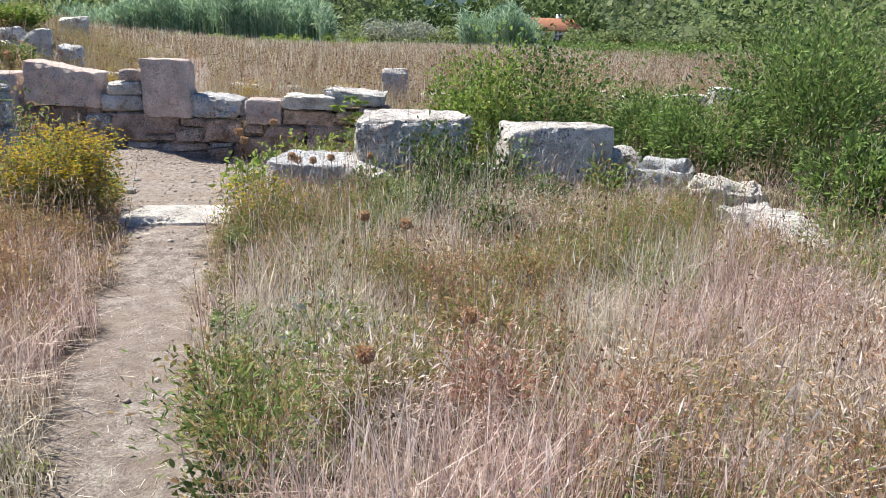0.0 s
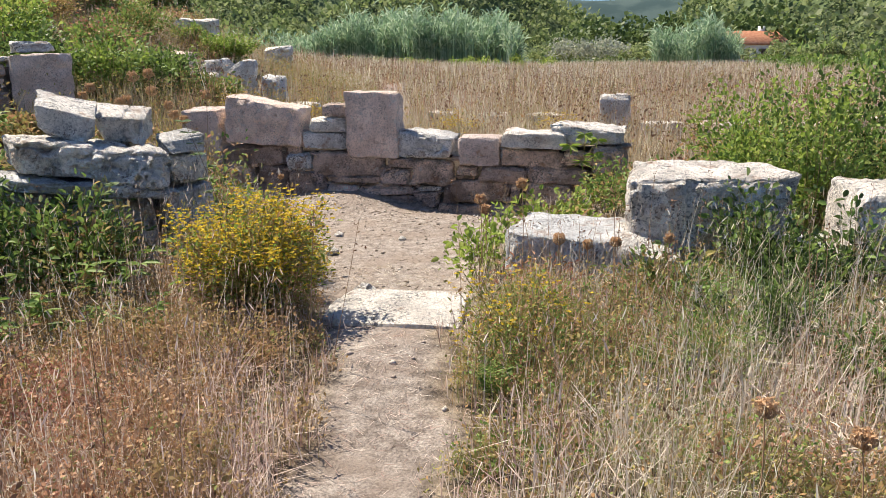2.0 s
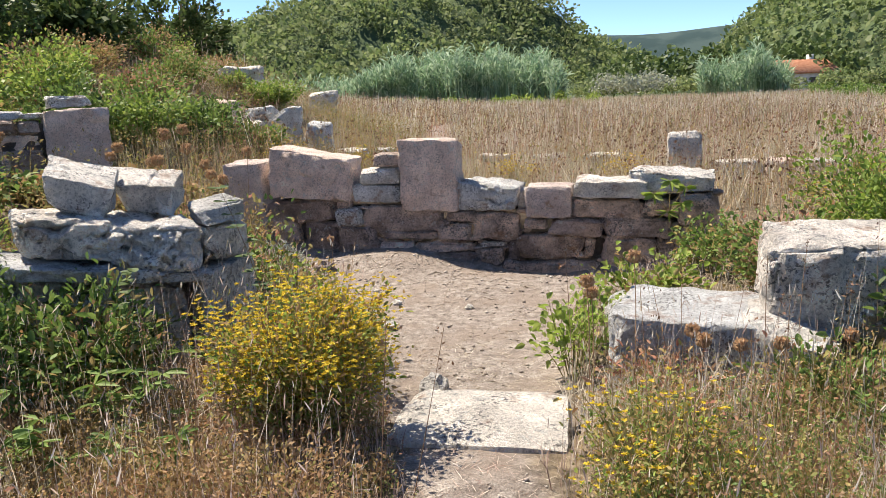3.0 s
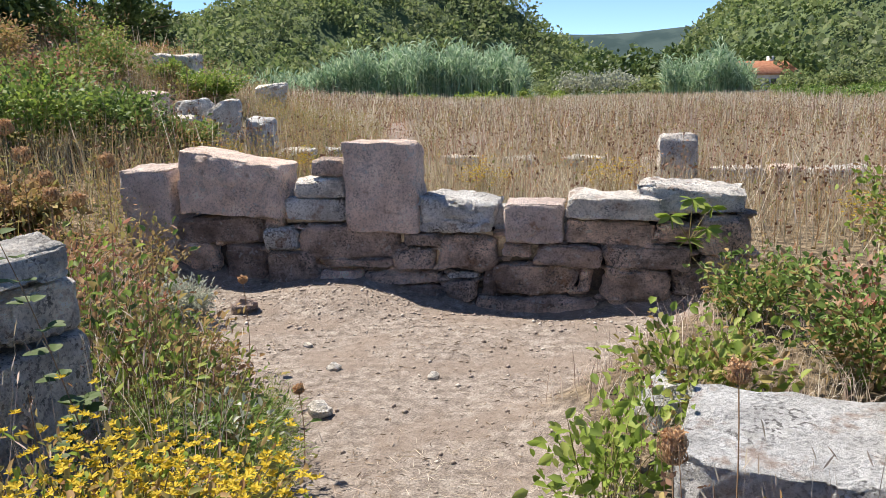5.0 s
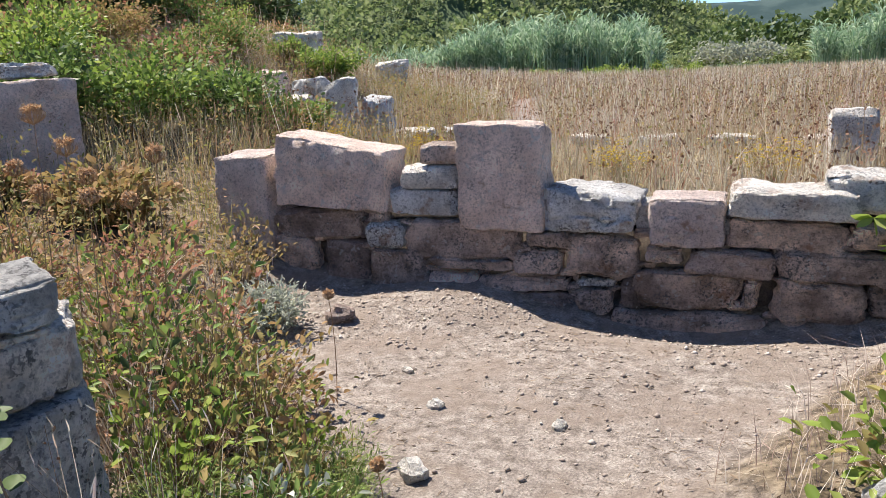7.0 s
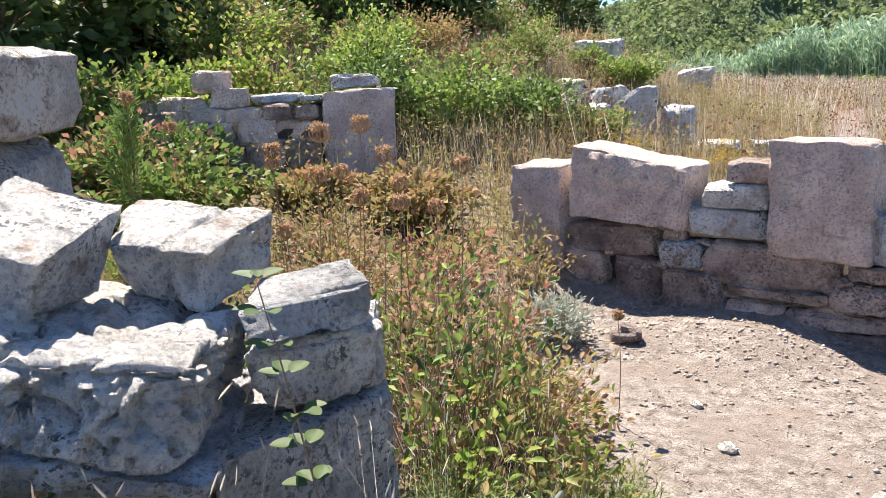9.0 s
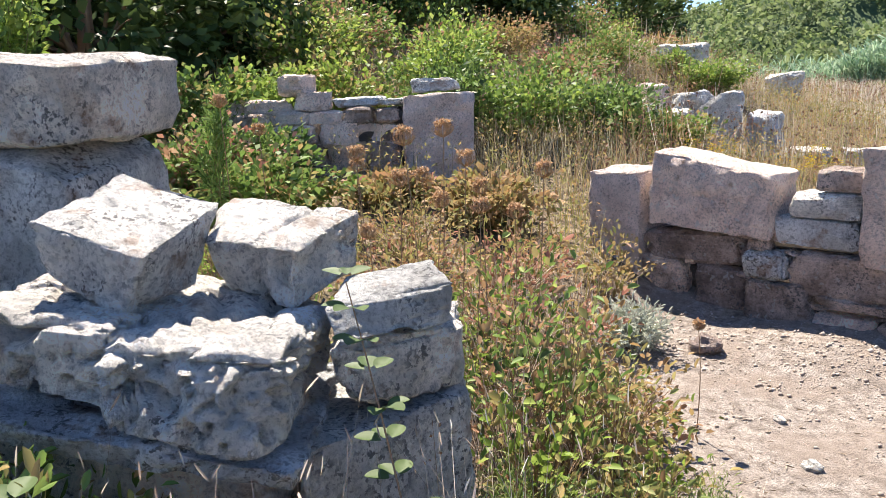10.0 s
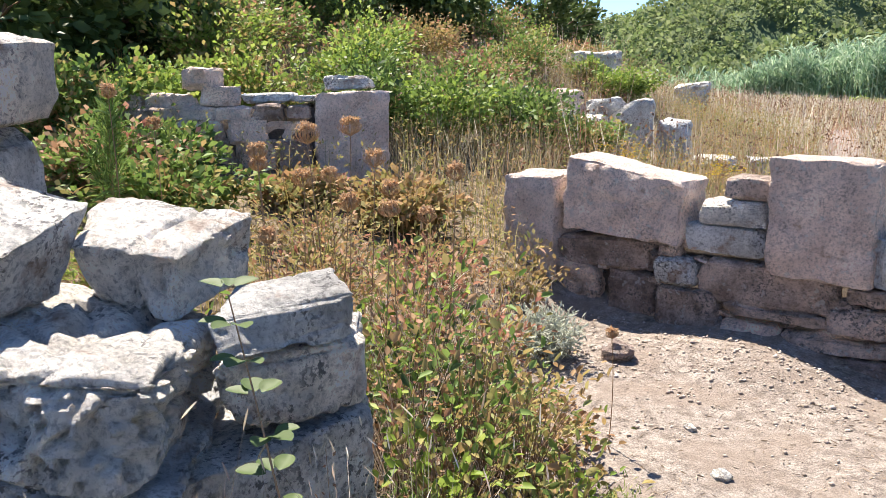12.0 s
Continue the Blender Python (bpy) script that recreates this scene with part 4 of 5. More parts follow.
def meadow():
    def tall(P, low, high, k=1.1):
        t = 0.5 + 0.25 * wobble(P[:, 0], P[:, 1], k)
        path = smooth01(seg_dist(P[:, 0], P[:, 1], FOOTPATH) / 0.8)
        return (low + (high - low) * np.clip(t, 0, 1) * rng.uniform(0.6, 1.2, len(P))) * (0.35 + 0.65 * path)
    east = lambda x, y: free(x, y) * clumps(x, y, 1.4, -0.2) * (1 - 0.6 * smooth01((y - 3.3) / 1.2))
    P = sample(50000, -1.9, 4.5, 0.7, 6.3, east)
    ob, _ = blades("dry_grass", P, tall(P, 0.16, 0.50), 0.001 + 0.003 * rng.random(len(P)) ** 2.5, 0.08 + 0.95 * rng.random(len(P)) ** 1.3, STRAW)
    tagged(ob, "tall dry straw-coloured grass beside the footpath", "grass", kind="stuff")
    P = sample(15000, -5.0, -1.2, 0.7, 5.2, lambda x, y: free(x, y) * clumps(x, y, 1.2, -0.2))
    ob, _ = blades("dry_grass", P, tall(P, 0.12, 0.42), 0.001 + 0.003 * rng.random(len(P)) ** 2.5, 0.08 + 0.95 * rng.random(len(P)) ** 1.3, STRAW)
    tagged(ob, "dry grass and herbs on the path's verge", "grass", kind="stuff")
    # stalks with seed heads
    P = sample(4200, -4.6, 4.2, 0.8, 6.2, lambda x, y: free(x, y) * smooth01(seg_dist(x, y, FOOTPATH) / 0.6))
    ob, tip = blades("grass_stalks", P, tall(P, 0.35, 0.8), 0.0013, rng.uniform(0.02, 0.4, len(P)), STRAW)
    tagged(ob, "thin dry grass stalks", "grass", kind="stuff")
    D = np.stack([rng.normal(0, 0.35, len(P)), rng.normal(0, 0.35, len(P)), np.ones(len(P))], -1)
    V, F = leaf_arrays(tip - 0.02 * D, D, rng.uniform(0.03, 0.06, len(P)), 0.1)
    tagged(raw("seed_heads", V, F, STRAW), "dry seed heads of tall grasses", "grass", kind="stuff")
    # russet herbs with crumbs of dry leaf
    for name, n, x0, x1, y0, y1, h, m in (("russet_herbs", 19000, -4.8, -1.6, 1.2, 5.3, 0.42, RUSSET), ("golden_herbs", 9000, -1.3, 1.8, 3.4, 5.9, 0.46, HERB), ("weeds", 6000, -1.2, 2.4, 3.6, 5.9, 0.44, LEAF), ("russet_herbs", 6000, -1.1, 2.6, 3.6, 6.0, 0.42, RUSSET),
                                          ("russet_herbs", 3500, 0.0, 3.0, 1.2, 4.0, 0.45, RUSSET), ("weeds", 6500, -1.3, 2.8, 1.4, 6.0, 0.36, GREENGRASS), ("weeds", 3500, -4.0, -1.7, 1.2, 5.2, 0.30, GREENGRASS)):
        P = sample(n, x0, x1, y0, y1, lambda x, y: free(x, y) * clumps(x, y, 1.9, 0.15))
        ob, tip = blades(name, P, tall(P, 0.1, h, 1.7), 0.0011, rng.uniform(0.05, 0.55, n), m)
        tagged(ob, "reddish brown dry herbs" if m is RUSSET else "olive and golden drying herbs" if m is HERB else "fresh green weeds among dry grass" if m is GREENGRASS else "dark green weeds among dry grass", "herbs", kind="stuff")
        q = 5
        base = np.repeat(P, q, 0)
        t = rng.uniform(0.35, 1.05, (n * q, 1))
        at = base * (1 - t) + np.repeat(tip, q, 0) * t + rng.normal(0, 0.012, (n * q, 3))
        V, F = leaf_arrays(at, rng.normal(size=(n * q, 3)) + np.array([0, 0, 0.4]), rng.uniform(0.008, 0.026, n * q), 0.5, plain=True)
        tagged(raw(name + "_leaves", V, F, m), "small dry leaves and seed cases of herbs" if m is not GREENGRASS else "small green leaves of weeds", "herbs", kind="stuff")
    # dark stiff stalks standing above the grass
    P = sample(420, -4.4, 3.6, 1.3, 6.0, lambda x, y: free(x, y) * smooth01(seg_dist(x, y, FOOTPATH) / 0.5))
    n = len(P)
    C = P + np.stack([rng.normal(0, 0.07, n), rng.normal(0, 0.07, n), rng.uniform(0.4, 0.85, n)], -1)
    V, F, Q = stem_arrays(P, (P + C) / 2 + rng.normal(0, 0.02, (n, 3)), C, rng.uniform(0.0012, 0.0026, n), 0.5)
    tagged(raw("dead_stalks", V, F, STEM), "stiff dark dead stalks in the grass", "stalks", kind="stuff")
    K = np.repeat(C, 14, 0) - np.array([0, 0, 1]) * rng.uniform(0, 0.14, (14 * n, 1)) + rng.normal(0, 0.012, (14 * n, 3))
    V, F = leaf_arrays(K, rng.normal(size=K.shape) + np.array([0, 0, 0.6]), rng.uniform(0.008, 0.02, len(K)), 0.5, plain=True)
    tagged(raw("dead_seed_heads", V, F, DEADHEAD), "brown seed heads of dead stalks", "stalks", kind="stuff")
    # verges of the court
    P = sample(2600, -5.2, -0.4, 5.6, 9.4, lambda x, y: free(x, y))
    ob, _ = blades("dry_grass", P, rng.uniform(0.06, 0.3, len(P)), 0.0018, rng.uniform(0.2, 0.9, len(P)), STRAW)
    tagged(ob, "dry grass round the bare court", "grass", kind="stuff")
    # straw lying on the bare earth
    n = 13000
    P = sample(n, -5, -0.3, 0.9, 9.4, lambda x, y: bare(x, y) * (0.08 + 0.92 * (seg_dist(x, y, FOOTPATH) < 0.5)))
    a = rng.uniform(0, 6.28, n)
    D = np.stack([np.cos(a), np.sin(a), rng.normal(0, 0.06, n)], -1)
    P[:, 2] += 0.008
    V, F = leaf_arrays(P, D, rng.uniform(0.025, 0.09, n), 0.03, 0.1)
    tagged(raw("straw", V, F, STRAW), "loose straw lying on the trodden earth", "straw", kind="stuff")
    P = sample(5500, -4.7, -0.9, 5.9, 9.3, lambda x, y: np.clip(0.45 + 0.7 * wobble(x, y, 2.1), 0.05, 1))
    P[:, 2] += 0.014
    a = rng.uniform(0, 6.28, len(P))
    V, F = leaf_arrays(P, np.stack([np.cos(a), np.sin(a), rng.normal(0, 0.12, len(P))], -1), 0.01 + 0.035 * rng.random(len(P)) ** 2, 0.16, 0.2)
    tagged(raw("leaf_litter", V, F, LITTER), "dry brown leaf and twig bits on bare earth", "litter", kind="stuff")
    # the slope and the field beyond the walls
    P = sample(52000, -13, 12, 9.9, 24, lambda x, y: free(x, y) * clumps(x, y, 0.8, -0.4) * (1.2 - (y - 9.9) / 22))
    ob, tip = blades("field_grass", P, 0.25 + 0.2 * rng.random(len(P)) * (1 + 0.5 * wobble(P[:, 0], P[:, 1], 0.5)), rng.uniform(0.002, 0.005, len(P)), rng.uniform(0.05, 0.7, len(P)), FIELD, plain=True)
    tagged(ob, "dry straw-coloured field grass", "grass", kind="stuff")
    P = sample(42000, -34, 48, 22, 75, lambda x, y: (np.abs(x) < 0.75 * y + 6) * (1.25 - (y - 20) / 60) * (1 - bare(x, y)))
    ob, tip = blades("field_grass", P, 0.35 + 0.4 * rng.random(len(P)), 0.008 + 0.0003 * P[:, 1], rng.uniform(0.05, 0.6, len(P)), FIELD, plain=True)
    tagged(ob, "dry field grass reaching the canes", "grass", kind="stuff")
    P = sample(17000, -16, 16, 10.2, 44, lambda x, y: clumps(x, y, 0.45, 0.0) * (1.2 - (y - 10) / 40))
    ob, tip = blades("field_herbs", P, rng.uniform(0.2, 0.8, len(P)), 0.004, rng.uniform(0.0, 0.75, len(P)), RUSSET, plain=True)
    tagged(ob, "russet dry herb stalks in the field", "herbs", kind="stuff")
    at = np.repeat(tip, 3, 0) + rng.normal(0, 0.03, (3 * len(tip), 3))
    V, F = leaf_arrays(at, rng.normal(size=at.shape), rng.uniform(0.02, 0.055, len(at)), 0.6, plain=True)
    tagged(raw("field_herb_heads", V, F, DEADHEAD), "dry brown herb heads in the field", "herbs", kind="stuff")
    P = sample(7000, -16, -4.6, 4.5, 20, lambda x, y: free(x, y) * clumps(x, y, 0.7, 0.0))
    ob, tip = blades("slope_herbs", P, rng.uniform(0.2, 0.6, len(P)), 0.003, rng.uniform(0.0, 0.5, len(P)), HERB)
    tagged(ob, "olive and brown herbs on the slope", "herbs", kind="stuff")
    at = np.repeat(tip, 5, 0) + rng.normal(0, 0.04, (5 * len(tip), 3)) - np.array([0, 0, 0.06])
    V, F = leaf_arrays(at, rng.normal(size=at.shape) + np.array([0, 0, 0.5]), rng.uniform(0.025, 0.06, len(at)), 0.4, plain=True)
    tagged(raw("slope_herb_leaves", V, F, HERB), "olive and brown leaves on the slope", "herbs", kind="stuff")


meadow()


def near_plants():
    yb = dict(category="flowering bush", aspect=0.4, material=HERB, flower=0.014)
    shrub("flowering_bush", -2.48, 4.98, 0.48, 0.74, "bushy yellow-flowered herb beside the threshold", stems=90, leaves=6500, leaf=0.03, flowers=1900, second=LIMELEAF, bare_to=0.15, **yb)
    shrub("flowering_bush", -1.08, 4.72, 0.36, 0.46, "sparse yellow-flowered herb in dry grass", stems=36, leaves=900, leaf=0.026, flowers=170, second=LIMELEAF, **yb)
    shrub("flowering_bush", -2.62, 5.9, 0.26, 0.3, "low yellow-flowered herb beside the court", stems=30, leaves=700, leaf=0.026, flowers=150, second=LIMELEAF, **yb)
    big = dict(leaf=0.055, aspect=0.55, material=LIMELEAF, wood=GREENSTEM)
    shrub("green_bush", -1.52, 6.28, 0.40, 0.58, "bright green broad-leaved young shrub in the doorway", stems=22, leaves=400, thick=0.004, **big)
    shrub("green_bush", -1.15, 7.05, 0.45, 0.42, "low bright green shrub behind the flat block", stems=24, leaves=440, second=HERB, **big)
    right = "bushes beside the ruined doorway"
    for x, y, r, h, n, m, sec, lab in (
            (-0.7, 8.4, 0.45, 0.42, 900, LEAF, HERB, "tangled green shrub by the wall's end"), (-0.3, 7.6, 0.6, 0.68, 1600, LEAF, RUSSET, "dense green shrub mixed with dead twigs"),
            (0.35, 7.6, 0.6, 1.15, 2000, LIMELEAF, LEAF, "bright green shrub with upright shoots"), (1.1, 7.5, 0.65, 1.25, 2000, LEAF, DARKLEAF, "dense green shrub behind limestone blocks"),
            (0.5, 8.7, 0.7, 1.1, 1600, LIMELEAF, HERB, "yellow-green shrub beyond the blocks"), (1.6, 8.6, 0.9, 1.3, 1900, LEAF, HERB, "wide green shrub in the overgrown corner"),
            (0.12, 5.72, 0.36, 0.72, 900, DARKLEAF, LEAF, "dark green shrub leaning on a limestone block"), (-0.35, 5.55, 0.3, 0.4, 500, LEAF, HERB, "low green weeds before a limestone block"),
            (0.55, 5.7, 0.28, 0.6, 500, DARKLEAF, LEAF, "dark leafy shoot between two blocks"), (0.58, 6.8, 0.35, 1.72, 1000, LIMELEAF, LEAF, "tall slender yellow-green shrub behind blocks"),
            (1.4, 5.8, 0.35, 0.5, 500, LEAF, HERB, "low green weeds beside a boulder")):
        shrub("green_bush", x, y, r, h, lab, stems=40, leaves=n, leaf=0.05, aspect=0.5, material=m, second=sec, group=right, thick=0.005, ragged=0.4)
    for x, y, r, h in ((2.4, 6.6, 0.7, 1.05), (3.2, 6.2, 0.8, 1.7), (2.2, 7.6, 0.8, 0.8), (3.4, 7.4, 1.0, 1.9), (4.4, 6.6, 1.0, 1.8), (3.0, 5.1, 0.5, 0.8), (3.6, 4.2, 0.6, 0.9), (2.7, 9.3, 0.9, 0.8), (4.5, 9.0, 1.2, 1.8)):
        # the darker second leaves put shade between the stems into the leaf colour
        shrub("tall_bush", x, y, r, h, "tall fine-leaved green bush on the overgrown edge", stems=60, leaves=4200, leaf=0.07, aspect=0.3, material=LEAF, second=DARKLEAF, group="tall bushes", thick=0.005, upward=0.3, bare_to=0.05, jitter=0.07, plain=True)
    west = "weeds round the tumbled doorway wall"
    for x, y, r, h, n, m, sec, lab in (
            (-3.95, 4.72, 0.55, 0.95, 2000, LEAF, DARKLEAF, "leafy green weeds before tumbled blocks"), (-3.45, 4.95, 0.45, 0.72, 1700, LEAF, HERB, "leafy green weeds before tumbled blocks"),
            (-4.6, 4.5, 0.6, 1.05, 1800, DARKLEAF, LEAF, "dark leafy weeds before the grey pier"), (-3.02, 5.4, 0.3, 0.42, 500, RUSSET, HERB, "reddish dry weeds beside the base block"), (-1.05, 5.68, 0.36, 0.3, 700, RUSSET, HERB, "reddish dry weeds before the flat block"), (-0.5, 5.5, 0.3, 0.35, 600, RUSSET, LEAF, "dry weeds before the broken corner block"),
            (-3.15, 6.6, 0.26, 0.34, 420, HERB, GREENGRASS, "brown and olive weeds at the jamb"), (-3.5, 7.0, 0.32, 0.45, 420, HERB, GREENGRASS, "tall olive and brown weeds beside the court"),
            (-3.9, 7.35, 0.4, 0.34, 500, HERB, LEAF, "reddish dry weeds beside the court"),
            (-4.3, 6.8, 0.5, 0.5, 800, LIMELEAF, HERB, "yellow-green weeds behind tumbled blocks"), (-5.2, 7.3, 0.6, 0.5, 1100, HERB, RUSSET, "dry brown weeds on the slope"),
            (-5.2, 8.3, 0.5, 0.45, 900, RUSSET, HERB, "reddish dry weeds near the wall's end"), (-5.9, 6.6, 0.6, 0.5, 1000, LIMELEAF, HERB, "yellow-green weeds on the slope"),
            (-6.0, 8.0, 0.6, 0.45, 900, HERB, RUSSET, "olive weeds on the slope"), (-2.95, 6.35, 0.3, 0.35, 600, LEAF, SILVER, "feathery green weeds at the court's edge")):
        if y < 5.2:
            shrub("weed_clump", x, y, r, h, lab, "weeds", stems=50, leaves=n, leaf=0.055, aspect=0.36, material=m, second=sec, group=west, thick=0.004)
            continue
        shrub("weed_clump", x, y, r, h, lab, "weeds", stems=70, leaves=int(n * 0.6), leaf=0.046, aspect=0.36, material=m, second=sec, group=west, thick=0.003, wood=STEM)
    # broad-leaved reddish and green weeds filling the edge of the court
    for x, y, r, h, m, sec in ((-3.75, 6.6, 0.4, 0.55, RUSSET, DARKLEAF), (-3.35, 6.4, 0.24, 0.5, LIMELEAF, HERB), (-4.05, 7.0, 0.42, 0.55, DARKLEAF, RUSSET), (-4.6, 7.4, 0.42, 0.5, RUSSET, LEAF),
                               (-4.95, 8.95, 0.3, 0.35, RUSSET, HERB), (-3.3, 7.0, 0.24, 0.3, HERB, LIMELEAF), (-3.7, 7.4, 0.3, 0.36, RUSSET, HERB), (-4.95, 7.9, 0.36, 0.42, RUSSET, LEAF),
                               (-4.4, 7.9, 0.3, 0.34, HERB, RUSSET), (-4.7, 6.4, 0.4, 0.5, LIMELEAF, LEAF), (-5.3, 6.2, 0.4, 0.45, LEAF, RUSSET), (-3.55, 6.75, 0.3, 0.68, LEAF, HERB), (-4.3, 7.3, 0.35, 0.6, LIMELEAF, RUSSET)):
        shrub("weed_clump", x, y, r, h, "broad-leaved green and reddish weeds edging the court", "weeds", stems=70, leaves=230, leaf=0.052, aspect=0.46, material=m, second=sec, wood=STRAW if x < -3.6 else STEM, group="weeds edging the court", thick=0.003, jitter=0.17, ragged=0.35)
    for x, y, r, h in ((-2.95, 6.62, 0.2, 0.32), (-2.8, 6.3, 0.18, 0.3), (-3.1, 6.95, 0.2, 0.26), (-3.2, 6.2, 0.2, 0.4)):
        shrub("feathery_weed", x, y, r, h, "feathery pale green weed at the court's edge", "weeds", stems=50, leaves=1500, leaf=0.034, aspect=0.13, material=GREENGRASS, second=LEAF, group="feathery weeds", thick=0.002, plain=True, ragged=0.4)
    for x, y, r, h in ((0.0, 4.95, 0.32, 0.42), (0.35, 4.6, 0.32, 0.4), (0.2, 5.4, 0.3, 0.5), (0.75, 5.2, 0.32, 0.4)):
        shrub("weed_clump", x, y, r, h, "dark green leafy weeds before limestone blocks", "weeds", stems=36, leaves=900, leaf=0.045, aspect=0.3, material=DARKLEAF, second=LEAF, group="dark weeds before the blocks", thick=0.003)
    # tufts that break up the meadow
    tufts = random.Random(33)
    for k in range(46):
        west_side = k < 18
        for _ in range(40):
            x, y = (tufts.uniform(-4.3, -1.9), tufts.uniform(1.9, 4.7)) if west_side else (tufts.uniform(-0.6, 2.6), tufts.uniform(1.7, 5.4))
            if float(free(np.array([x]), np.array([y]))[0]) > 0.9:
                break
        m, sec, lab = tufts.choice([(RUSSET, RUSSET, "bushy reddish dry herb tuft"), (RUSSET, HERB, "bushy russet and olive herb tuft")] if west_side else
                                   [(STRAW, RUSSET, "tangled pale straw tuft"), (LEAF, HERB, "green and olive herb tuft"), (HERB, GREENGRASS, "olive green herb tuft"), (STRAW, STRAW, "tangled pale straw tuft"), (RUSSET, STRAW, "reddish dry herb tuft")])
        shrub("herb_tuft", x, y, tufts.uniform(0.22, 0.42), tufts.uniform(0.28, 0.5), lab + " in the meadow", "herb", stems=45, leaves=1300, leaf=0.026 if west_side else 0.04, aspect=0.4 if west_side else 0.16,
              material=m, second=sec, wood=STEM, group="herb tufts in the meadow", thick=0.002, plain=True, bare_to=0.15, jitter=0.1)
    for x, y, r, h, n, m, sec in ((-0.78, 2.55, 0.2, 0.3, 320, HERB, GREENGRASS), (-0.62, 2.15, 0.2, 0.26, 240, HERB, DARKLEAF), (-0.45, 2.9, 0.25, 0.35, 360, GREENGRASS, SILVER), (-0.55, 1.75, 0.2, 0.25, 300, DARKLEAF, HERB),
                                  (2.4, 3.4, 0.4, 0.45, 600, LEAF, GREENGRASS), (2.1, 2.6, 0.35, 0.35, 500, GREENGRASS, HERB), (2.6, 4.6, 0.4, 0.5, 600, LEAF, HERB)):
        shrub("weed_clump", x, y, r, h, "fresh green weeds at the foot of dry grass", "weeds", stems=30, leaves=n, leaf=0.032, aspect=0.42, material=m, second=sec, group="green weeds in the grass", thick=0.003)
    shrub("silvery_herb", -4.42, 8.42, 0.30, 0.27, "small silvery grey cushion of herb on bare earth", "herb", stems=70, leaves=3600, leaf=0.045, aspect=0.24, material=SILVER, wood=STEM, thick=0.003)


near_plants()


def field_clumps():
    for n, m, cut, lab in ((26000, HERB, 0.1, "olive leafy herbs low in the field"), (9000, RUSSET, 0.2, "russet leafy herbs low in the field")):
        P = sample(n, -18, 24, 10.3, 66, lambda x, y: clumps(x + 40 * cut, y, 0.4, cut) * free(x, y) * (1.2 - (y - 10) / 70))
        P[:, 2] += rng.uniform(0.05, 0.5, n)
        V, F = leaf_arrays(P, rng.normal(size=P.shape) + np.array([0, 0, 0.5]), 0.03 + 0.003 * P[:, 1] * rng.random(n), 0.5, plain=True)
        tagged(raw("field_leaves", V, F, m), lab, "herbs", kind="stuff")
    P = sample(20000, -16, 26, 11.0, 60, lambda x, y: np.clip(1.3 * wobble(x, y, 0.45) + 0.2, 0, 1) * free(x, y))
    ob, tip = blades("straw_stands", P, 0.25 + 0.7 * rng.random(len(P)) ** 1.5, 0.003 + 0.00015 * P[:, 1], rng.uniform(0.05, 0.8, len(P)), STRAW, plain=True)
    tagged(ob, "stands of tall pale straw in the field", "grass", kind="stuff")
    for x, y, r, h in ((-4.6, 12.6, 0.4, 0.5), (-3.0, 13.0, 0.4, 0.45), (-1.5, 13.1, 0.45, 0.5), (-3.7, 11.4, 0.35, 0.4), (1.3, 11.6, 0.4, 0.5), (0.7, 10.9, 0.35, 0.45), (-5.6, 13.4, 0.4, 0.4), (-6.4, 12.6, 0.45, 0.4), (2.4, 10.6, 0.4, 0.5)):
        shrub("yellow_herb", x, y, r, h, "golden yellow drying herb clump in the field", "herb", stems=40, leaves=700, leaf=0.03, aspect=0.35, material=HERB, second=RUSSET, flowers=160, flower=0.018, group="golden herb clumps", thick=0.003, plain=True)


field_clumps()


